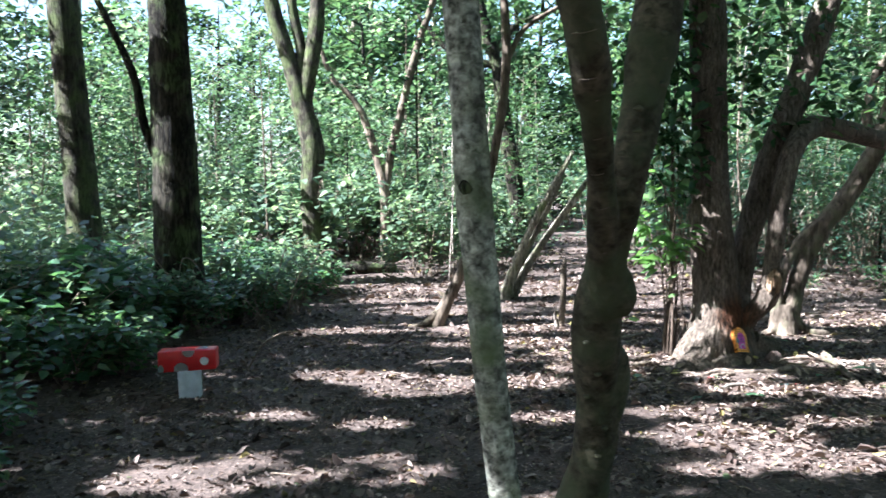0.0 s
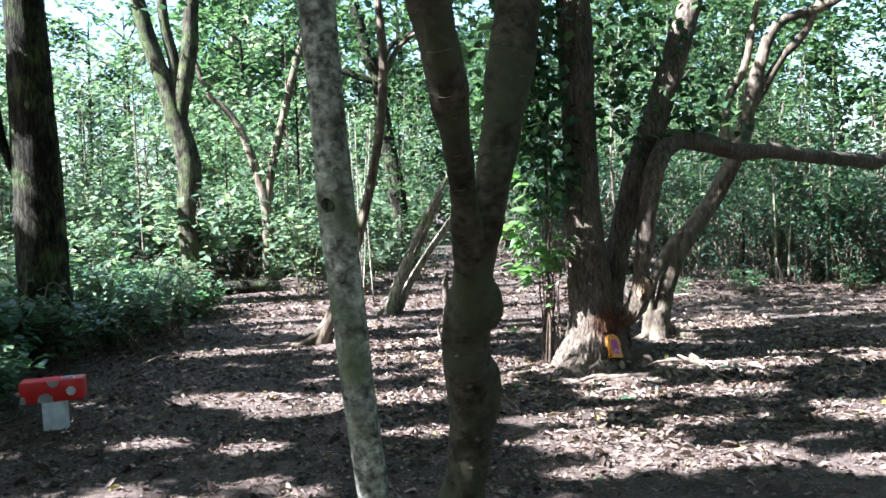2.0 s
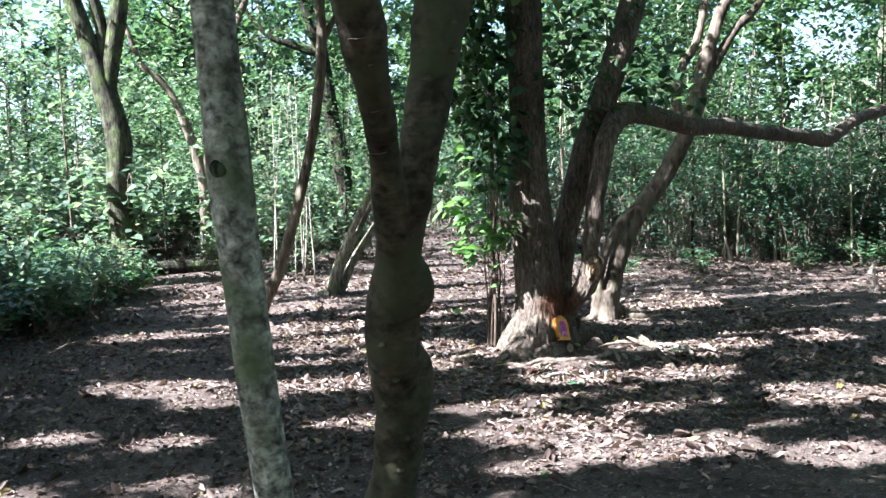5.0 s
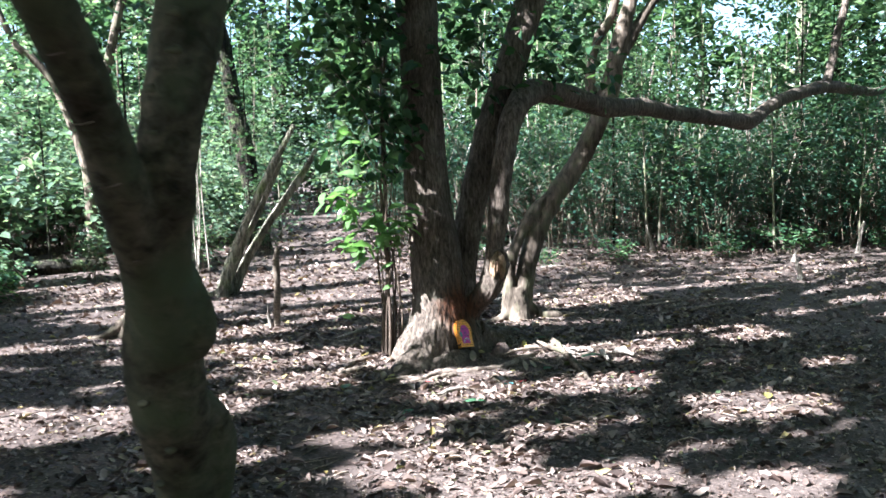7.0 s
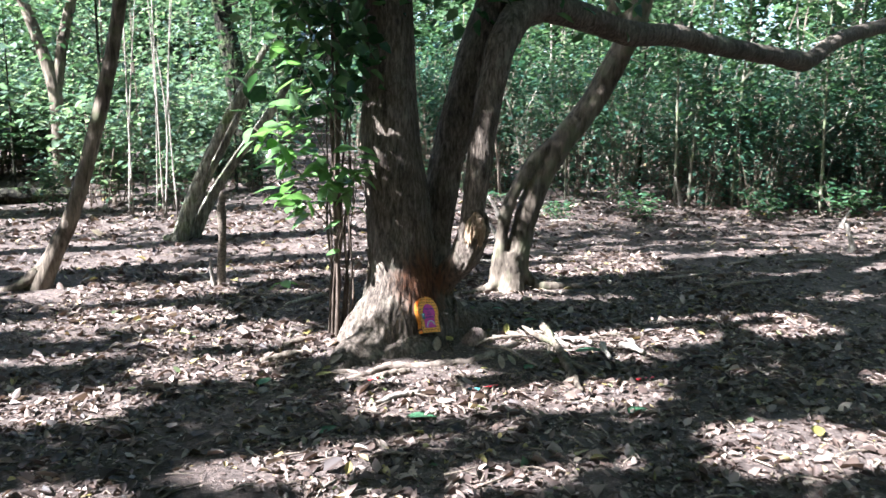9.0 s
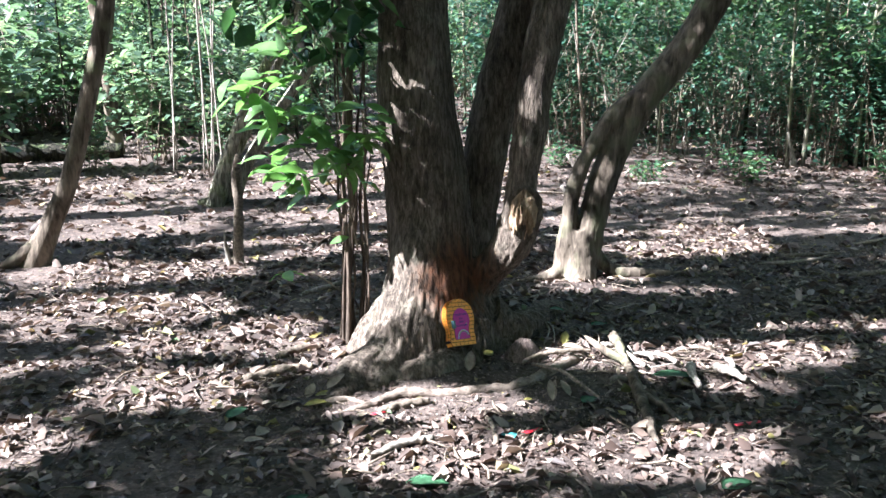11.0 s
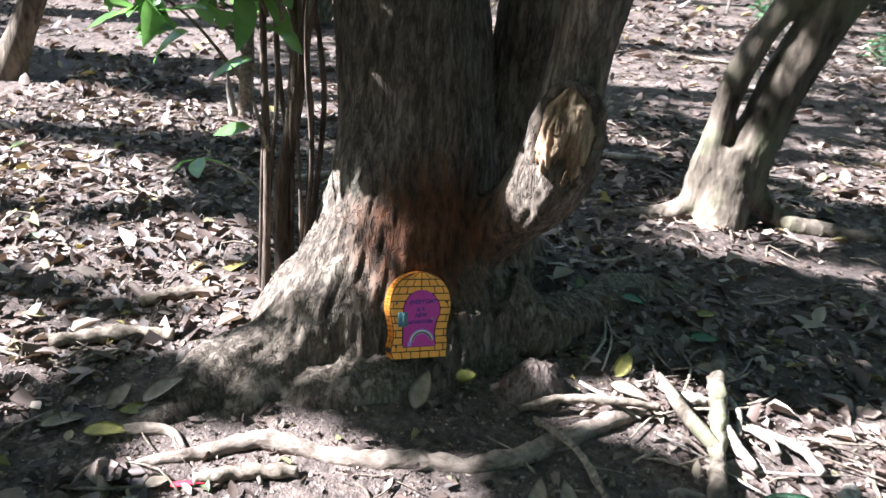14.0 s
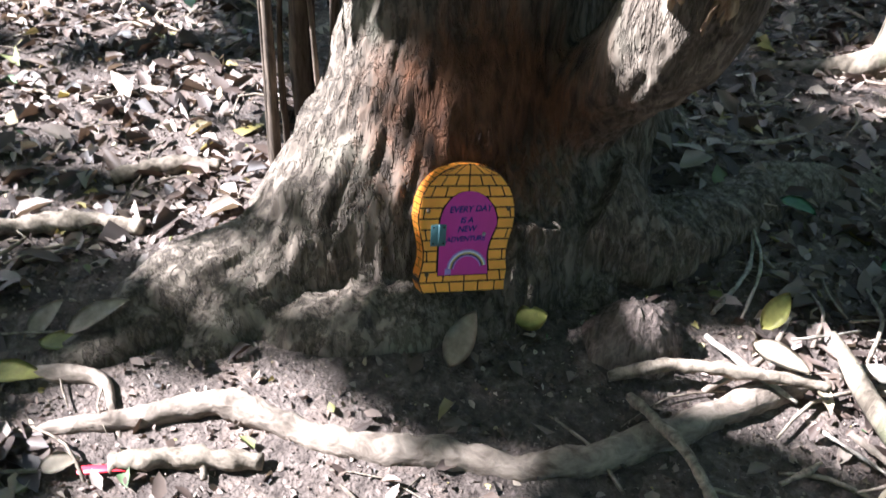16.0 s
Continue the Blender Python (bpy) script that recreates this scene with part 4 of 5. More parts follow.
for k in range(34):
    x = r5.uniform(8.2, 15)
    thick[k % 3].append((x, 14.0 - 0.30 * (x - 8) + r5.uniform(-0.6, 1.4), r5.uniform(0.55, 0.95)))
for k in range(26):
    high[k % 3].append((r5.uniform(0, 9), r5.uniform(26.5, 34), r5.uniform(1.0, 1.7)))
for k in range(46):
    a = r5.uniform(0, 6.28)
    x, y = 15.5 * math.cos(a), 3 + 14 * math.sin(a)
    if y > 11 or (x < 0 and y > 5):
        continue
    thick[k % 3].append((x + r5.uniform(-1, 1), y + r5.uniform(-1, 1), r5.uniform(1.2, 1.9)))
for k in range(6):
    x = 4.9 + 7.5 * ((k * 0.618) % 1.0)
    low[k % 3].append((x, 14.2 - 0.3 * max(0, x - 6) - 1.6 * ((k * 0.377) % 1.0), 0.28 + 0.25 * ((k * 0.83) % 1.0)))
for i in range(3):
    scatter(BRAMBLE[i], low[i], "brambles", 50 + i)
    scatter(TALLB[i], high[i], "undergrowth bushes", 60 + i)
    scatter(THICKET[i], thick[i], "thicket bushes", 70 + i)


# ---- saplings and the wood behind ----
def sapling(label, seed, tall, r0, mat, leaf, n_leaves, size, name="sapling", spread=0.55, low_leaf=0.35, boughs=9, tight=0.10):
    r = random.Random(seed)
    rng = np.random.default_rng(seed)
    t = tagged(new(name), label, "tree")
    bend = r.uniform(-0.25, 0.25) * tall * 0.3
    line = [(0, 0, -0.1, r0 * 1.3), (bend * 0.2, 0, tall * 0.25, r0), (bend * 0.7, bend * 0.3, tall * 0.6, r0 * 0.75), (bend, bend * 0.5, tall, r0 * 0.2)]
    v, f = tube(line, 8, 5, 0.1, 4)
    obj("trunk", v, f, mat, t)
    axis = spline(line, 10)
    pts, limbs = [], []
    for k in range(boughs):
        q = axis[int(len(axis) * (low_leaf + (0.97 - low_leaf) * k / boughs))]
        a, reach = r.uniform(0, 6.28), spread * tall * r.uniform(0.25, 0.55)
        e = (q[0] + reach * math.cos(a), q[1] + reach * math.sin(a), q[2] + reach * r.uniform(0.2, 0.9))
        m = ((q[0] + e[0]) / 2, (q[1] + e[1]) / 2, (q[2] + e[2]) / 2 + 0.05)
        limbs.append(tube([(*q[:3], r0 * 0.4), (*m, r0 * 0.25), (*e, r0 * 0.08)], 5, 4, 0.1, 6))
        pts += [p[:3] for p in spline([(*q[:3], 0), (*m, 0), (*e, 0)], 6)][3:]
    v, f = merge(limbs)
    obj("branchwork", v, f, mat, t)["kind"] = "stuff"
    c = np.array(pts)
    s = tight * tall
    p = c[rng.integers(0, len(c), n_leaves)] + rng.normal(0, 1, (n_leaves, 3)) * np.array([s, s, s * 0.6])
    leaves("foliage", p, rng.uniform(0.7, 1.25, n_leaves) * size, leaf, t, 0.35, 0.62, 0.2, rng)
    return t


SAPS = [sapling("thin young tree with sparse green leaves", 81 + i, 3.6 + 0.7 * i, 0.022, BARK_LIT if i % 2 else BARK_DARK, LEAF_CANOPY, 420, 0.12, tight=0.06) for i in range(4)]
WOODS = [sapling("tall slender woodland tree with a leafy crown", 91 + i, 10 + i, 0.13, BARK_DARK if i != 1 else BARK_LIT, LEAF_CANOPY, 1500, 0.34, "tree", 0.5, 0.25, 18, 0.026) for i in range(3)]
AIRY = [sapling("slender young tree with airy layers of leaves lightened as if sunlit", 86 + i, 3.0 + 0.8 * i, 0.02, BARK_BROWN, LEAF_SUNLIT_TONE, 480, 0.13, "sapling", 0.75, 0.18, 14, 0.042) for i in range(3)]
sp, wd, airy = [[], [], [], []], [[], [], []], [[], [], []]
r7 = random.Random(77)
for k in range(16):
    a, d = r7.uniform(0.16, 0.62), r7.uniform(22, 44)
    wd[k % 3].append((d * math.sin(a), 4 + d * math.cos(a), r7.uniform(0.7, 1.0)))
for k in range(30):
    y = r7.uniform(14.6, 24)
    x = r7.uniform(-9.5, 0.6 if y < 17 else 2.2)
    if y < 16 and x > -1.6:
        continue
    airy[k % 3].append((x, y, r7.uniform(0.8, 1.25)))
for k in range(15):
    a, d = r7.uniform(-0.6, 0.02), r7.uniform(28, 60)
    wd[k % 3].append((d * math.sin(a), 4 + d * math.cos(a), r7.uniform(0.7, 1.1)))
for k in range(76):
    y = r5.uniform(13.8, 27)
    x = r5.uniform(-9, 17)
    if abs(x - 3.3) < 0.9 or (y < 16 and -1.6 < x < 5.5):
        continue
    sp[k % 4].append((x, y, 1.0))
for x, y in ((7.6, 16.6), (7.9, 14.0), (9.5, 12.8), (10.6, 12.2), (6.6, 15.2), (8.6, 13.6)):
    sp[1].append((x, y, 0.8))
for k in range(120):
    a = r5.uniform(-2.6, 2.9)
    d = r5.uniform(21, 62)
    x, y = d * math.sin(a), 4 + d * math.cos(a)
    if -1.9 < a < -0.12 and (d < 40 or r5.random() < 0.5):
        continue
    if abs(x - 3.3 - 0.05 * (y - 16)) < 1.0:
        continue
    wd[k % 3].append((x, y, r5.uniform(0.75, 1.15)))
for k in range(16):
    wd[k % 3].append((r5.uniform(1.5, 12), r5.uniform(34, 60), r5.uniform(0.8, 1.1)))
for k in range(12):
    a, d = r5.uniform(-0.75, -0.05), r5.uniform(30, 46)
    wd[k % 3].append((d * math.sin(a), 4 + d * math.cos(a), r5.uniform(0.7, 1.0)))
for k in range(56):
    a, d = r5.uniform(1.75, 4.5), r5.uniform(13, 26)
    x, y = d * math.sin(a), 4 + d * math.cos(a)
    wd[k % 3].append((x, y, r5.uniform(0.6, 0.95)))
for i in range(4):
    scatter(SAPS[i], sp[i], "saplings", 100 + i)
for i in range(3):
    scatter(WOODS[i], wd[i], "woodland trees", 110 + i)
    scatter(AIRY[i], airy[i], "airy saplings", 120 + i)


for i in range(34):                                     # dry arching canes in front of the thicket
    x, y, tall, reach = 4.6 + 9.5 * ((i * 0.618) % 1.0), 14.9 + 1.5 * ((i * 0.377) % 1.0), 0.7 + 1.3 * ((i * 0.83) % 1.0), 0.9 * math.sin(i * 2.4)
    y -= 0.28 * (x - 5.5) * (x > 5.5)
    p = tagged(new("dead_cane"), "dry pale cane arching out of the thicket", "cane", "dry canes")
    v, f = tube([(x, y, -0.05, 0.013), (x + 0.25 * reach, y - 0.1, tall * 0.6, 0.011), (x + 0.6 * reach, y - 0.2, tall, 0.008), (x + reach, y - 0.3, tall * (1.05 if i % 3 else 0.7), 0.004)], 6, 5, 0.15, 6)
    obj("stem", v, f, DEAD_WOOD, p)
    v, f = tube([(x + 0.3 * reach, y - 0.1, tall * 0.65, 0.007), (x + 0.2 * reach + 0.15, y - 0.15, tall * 0.9, 0.005), (x + 0.1 * reach + 0.3, y - 0.2, tall * 1.2, 0.003)], 5, 4, 0.15, 6)
    obj("shoot", v, f, DEAD_WOOD, p)
for i in range(7):
    x, y, tall = r5.uniform(0.0, 0.75), r5.uniform(12.9, 14.6), r5.uniform(2.2, 3.8)
    p = tagged(new("cane"), "thin pale upright shoot in sunny undergrowth", "shoot", "pale shoots")
    v, f = tube([(x, y, -0.05, 0.010), (x + r5.gauss(0, .06), y, tall * 0.5, 0.009), (x + r5.gauss(0, .15), y, tall, 0.005)], 6, 5, 0.1, 4)
    obj("stem", v, f, DEAD_WOOD, p)
for i in range(30):                                     # dead brown canes tangled in the brambles
    x, y, a, tall = -1.75 - 2.6 * ((i * 0.618) % 1.0), 7.3 + 3.6 * ((i * 0.377) % 1.0), i * 2.4, 0.35 + 0.6 * ((i * 0.83) % 1.0)
    p = tagged(new("dead_cane"), "dead brown bramble cane bent over the leaves", "cane", "bramble canes")
    v, f = tube([(x, y, -0.05, 0.009), (x + 0.2 * math.cos(a), y + 0.2 * math.sin(a), tall * 0.75, 0.008), (x + 0.5 * math.cos(a), y + 0.5 * math.sin(a), tall, 0.006), (x + 0.95 * math.cos(a + 0.3), y + 0.95 * math.sin(a + 0.3), tall * 0.35, 0.003)], 6, 6, 0.15, 6)
    obj("stem", v, f, TWIG, p)
# bare thin poles among the far stems
for i in range(26):
    x, y = r5.uniform(4.5, 16), r5.uniform(14, 20)
    tall = r5.uniform(2.5, 6)
    p = tagged(new("dead_pole"), "thin bare dead stem standing in the thicket", "tree", "dead stems")
    v, f = tube([(x, y, -0.05, 0.022), (x + r5.gauss(0, .15), y, tall * 0.5, 0.018), (x + r5.gauss(0, .4), y, tall, 0.006)], 6, 5, 0.1, 4)
    obj("stem", v, f, TWIG if i % 3 else DEAD_WOOD, p)


# ---- leaf litter ----
def litter(n, box, lo, hi, seed, lift=0.012):
    rng = np.random.default_rng(seed)
    x0, y0, x1, y1 = box
    x, y = rng.uniform(x0, x1, n), rng.uniform(y0, y1, n)
    keep = []
    for a, b in zip(x, y):
        bare = math.hypot((a - 2.6) / 0.75, (b - 7.25) / 0.42)
        if bare < 1 and rng.uniform() > (0.05 if hi > 0.05 else 0.3):
            continue
        if noise.noise(Vector((a * 1.1, b * 1.1, 2))) + 0.6 < rng.uniform(-0.25, 0.6):
            continue
        keep.append((a, b, height(a, b) + rng.uniform(0.003, lift)))
    return np.array(keep), lo + (hi - lo) * rng.uniform(0, 1, len(keep)) ** 3.0, rng


for n, box, lo, hi, seed in ((62000, (-2.6, 3.2, 6.2, 9.6), 0.012, 0.05, 4), (14000, (0.2, 5.2, 5.6, 10.5), 0.035, 0.10, 1), (60000, (-5, 1.5, 10, 14.5), 0.018, 0.10, 2), (12000, (-8, 12, 14, 26), 0.08, 0.17, 3)):
    p, s, g = litter(n, box, lo, hi, seed)
    tagged(leaves("leaf_litter", p, s, LITTER, None, 0.30, 0.5, -0.06, g, "", 1.8), "dry brown and grey fallen leaves covering the soil", "leaf litter", kind="stuff")
bits = []
r6 = random.Random(6)
for k in range(1500):
    x, y = (r6.uniform(0.3, 5.5), r6.uniform(5.3, 10.5)) if k < 900 else (r6.uniform(-4, 9), r6.uniform(1.5, 13))
    if math.hypot((x - 2.6) / 0.5, (y - 7.45) / 0.35) < 1:
        continue
    a, l, r = r6.uniform(0, 6.28), r6.uniform(0.04, 0.22), r6.uniform(0.0015, 0.006)
    z = height(x, y) + r + 0.006
    bits.append(tube([(x, y, z, r), (x + l * 0.5 * math.cos(a), y + l * 0.5 * math.sin(a), z + r6.uniform(0, 0.01), r), (x + l * math.cos(a + 0.2), y + l * math.sin(a + 0.2), z, r * 0.6)], 5, 2, 0.1, 20))
v, f = merge(bits)
tagged(obj("twig_litter", v, f, TWIG), "small dead twigs scattered over the leaf litter", "twigs", kind="stuff")


rng_c = np.random.default_rng(21)
n = 9000
cx, cy = rng_c.uniform(1.7, 3.5, n), rng_c.uniform(6.5, 7.75, n)
crumb = np.array([(a, b, height(a, b) + 0.001) for a, b in zip(cx, cy)])
tagged(leaves("soil_crumbs", crumb, 0.004 + 0.014 * rng_c.uniform(0, 1, n) ** 3, LITTER, None, 0.6, 0.8, -0.3, rng_c, "", 2.5), "crumbs of soil and bark on the bare ground", "soil", kind="stuff")


# ---- fallen branches, stump, leaves lying by the foot ----
def fallen(label, pts, mat, forks=(), name="fallen_branch"):
    t = thing(name, label, "branch")
    v, f = tube([(x, y, height(x, y) + z, r) for x, y, z, r in pts], 14, 12, 0.5, 34)
    obj("stem", v, f, mat, t)
    for p in forks:
        v, f = tube([(x, y, height(x, y) + z, r) for x, y, z, r in p], 8, 4, 0.2, 12)
        obj("fork", v, f, mat, t)
    return t


fallen("broken brown dead branch with a forked end lying on leaves", [(3.47, 7.70, 0.055, 0.018), (3.44, 7.55, 0.06, 0.022), (3.43, 7.42, 0.065, 0.023), (3.41, 7.26, 0.045, 0.021), (3.39, 7.12, 0.05, 0.022), (3.36, 6.95, 0.03, 0.026), (3.335, 6.80, 0.025, 0.022), (3.30, 6.64, 0.02, 0.019), (3.28, 6.52, 0.012, 0.012)], BARK_BROWN,
       [[(3.41, 7.3, 0.05, 0.02), (3.34, 7.40, 0.065, 0.019), (3.30, 7.47, 0.075, 0.014), (3.28, 7.52, 0.08, 0.005)], [(3.36, 6.98, 0.04, 0.018), (3.42, 6.82, 0.03, 0.016), (3.43, 6.68, 0.02, 0.008)]])
fallen("brown bark-covered stick propped on the litter", [(2.92, 7.34, 0.02, 0.010), (3.02, 7.38, 0.045, 0.013), (3.15, 7.40, 0.055, 0.011), (3.28, 7.42, 0.05, 0.008)], TWIG)
fallen("thin brown stick lying over a root", [(2.96, 7.30, 0.03, 0.008), (3.06, 7.2, 0.045, 0.009), (3.13, 7.08, 0.03, 0.009), (3.18, 6.95, 0.015, 0.007)], TWIG)
fallen("grey stick with peeling bark lying on bare soil", [(2.22, 6.93, 0.012, 0.016), (2.32, 6.965, 0.016, 0.017), (2.44, 7.0, 0.014, 0.012)], TWIG)
fallen("short thick stick in the leaf litter", [(1.62, 7.36, 0.012, 0.02), (1.78, 7.44, 0.018, 0.022), (1.93, 7.47, 0.012, 0.016)], TWIG)
fallen("short thick stick in the leaf litter", [(1.75, 7.62, 0.012, 0.018), (1.86, 7.7, 0.02, 0.02), (1.96, 7.74, 0.012, 0.014)], TWIG)
fallen("thin straight stick lying on the soil", [(2.66, 6.60, 0.008, 0.010), (2.67, 6.75, 0.012, 0.011), (2.65, 6.9, 0.012, 0.009)], TWIG)
fallen("pale stick half sunk in the soil", [(2.16, 6.55, 0.006, 0.012), (2.28, 6.62, 0.016, 0.016), (2.42, 6.67, 0.012, 0.012)], DEAD_WOOD)
fallen("mossy branch lying beside the forked tree", [(0.68, 3.62, 0.02, 0.035), (0.85, 3.80, 0.03, 0.033), (1.05, 3.90, 0.02, 0.026), (1.2, 3.93, 0.0, 0.02)], BARK_LIT)
fallen("rotting log lying along the edge of the brambles", [(-3.2, 15.4, 0.08, 0.12), (-2.0, 15.6, 0.10, 0.13), (-0.9, 15.9, 0.08, 0.11)], BARK_DARK, name="log")
fallen("bleached stick lying in the litter", [(3.72, 10.2, 0.01, 0.014), (3.95, 10.0, 0.03, 0.016), (4.1, 9.85, 0.01, 0.012)], DEAD_WOOD)
for i in range(26):                                     # heap of broken sticks beside the stump
    x, y, a, l = r6.uniform(3.05, 3.95), r6.uniform(7.15, 7.66), r6.uniform(-1.0, 1.4), r6.uniform(0.10, 0.30)
    z, r = r6.uniform(0.010, 0.035), r6.uniform(0.0025, 0.006)
    fallen("broken pale stick in a heap of twigs", [(x, y, z, r), (x + l * 0.5 * math.cos(a), y + l * 0.5 * math.sin(a), z + 0.012, r), (x + l * math.cos(a + .2), y + l * math.sin(a + .2), max(z - 0.01, 0.008), r * 0.6)], (TWIG, DEAD_WOOD, ROOT)[i % 3])
for i in range(9):                                      # thicker bleached pieces in the heap
    x, y, a, l = 3.28 + 0.62 * ((i * 0.618) % 1.0), 7.12 + 0.42 * ((i * 0.377) % 1.0), 2.2 * math.sin(i * 1.9), 0.09 + 0.15 * ((i * 0.83) % 1.0)
    r = 0.008 + 0.012 * ((i * 0.29) % 1.0)
    fallen("thick bleached piece of broken wood in a heap of twigs", [(x, y, 0.02 + r, r), (x + l * 0.4 * math.cos(a), y + l * 0.4 * math.sin(a), 0.035 + r, r * 1.1), (x + l * math.cos(a + .2), y + l * math.sin(a + .2), 0.015 + r, r * 0.7)], WOOD_CHUNK, name="wood_chunk")
for i in range(16):
    x, y, a, l = r6.uniform(0.2, 7), r6.uniform(5.2, 13), r6.uniform(-0.6, 0.6), r6.uniform(0.3, 0.8)
    if math.hypot(x - 2.6, y - 7.5) < 1.0:
        continue
    fallen("dead brown branch lying on the leaf litter", [(x, y, 0.01, 0.014), (x + l * 0.5 * math.cos(a), y + l * 0.5 * math.sin(a), 0.03, 0.015), (x + l * math.cos(a + .3), y + l * math.sin(a + .3), 0.012, 0.008)], TWIG if i % 3 else DEAD_WOOD)
for x, y, h, dx in ((7.93, 13.9, 0.45, -0.12), (7.85, 10.1, 0.3, -0.1), (7.6, 16.6, 0.7, 0.05), (4.9, 13.3, 0.28, -0.15), (4.3, 11.4, 0.22, -0.12), (10.4, 12.0, 0.5, 0.1), (8.9, 11.6, 0.2, 0.1)):
    s = thing("stump", "pale broken sapling stump in leaf litter", "stump", group="sapling stumps")
    v, f = tube([(x, y, -0.04, 0.06), (x + dx * 0.15, y, h * 0.3, 0.03), (x + dx, y, h, 0.015)], 9, 5, 0.25, 9)
    obj("stem", v, f, DEAD_WOOD, s)

knob = thing("root_stump", "small rounded stump with furrowed pinkish brown bark", "stump")
bm = bmesh.new()
bmesh.ops.create_uvsphere(bm, u_segments=48, v_segments=28, radius=1)
for w in bm.verts:
    p = w.co.copy()
    a = math.atan2(p.y, p.x)
    f = 1 + 0.09 * noise.noise(p * 1.6) + (0.20 * abs(noise.noise(Vector((p.x * 8, p.y * 8, p.z * 1.5)))) + 0.05 * noise.noise(p * 9)) * (1 - abs(p.z) * 0.3)
    w.co = Vector((p.x * (0.090 - 0.014 * p.z), p.y * (0.082 - 0.012 * p.z), max(p.z, -0.5) * 0.108)) * f
body = part("body", bm, bark("pink_brown_furrowed_bark", (0.055, 0.040, 0.034), (0.24, 0.18, 0.155), (90, 90, 14), 0.0, depth=0.012), knob)
body.location = (2.950, 7.452, 0.010)


def lying_leaf(label, at, length, width, mat, rz, rx=0.0, ry=0.0, curl=0.15):
    bm = bmesh.new()
    n = 9
    rows = []
    for i in range(n + 1):
        u = i / n
        w = width * 0.5 * math.sin(math.pi * u ** 0.8) ** 0.85 + 0.0008
        z = curl * length * (4 * u * (1 - u)) * 0.5
        rows.append([bm.verts.new(((u - 0.5) * length, s * w, z + abs(s) * curl * width * 0.5 + 0.002 * noise.noise(Vector((u * 5, s, at[0]))))) for s in (-1, -0.5, 0, 0.5, 1)])
    for i in range(n):
        for k in range(4):
            bm.faces.new((rows[i][k], rows[i + 1][k], rows[i + 1][k + 1], rows[i][k + 1]))
    bmesh.ops.solidify(bm, geom=bm.faces[:], thickness=0.0006)
    ob = tagged(part("fallen_leaf", bm, mat), label, "leaf")
    x, y, z = at
    ob.matrix_world = pose(x, y, height(x, y) + z, rx, ry, rz)
    return ob


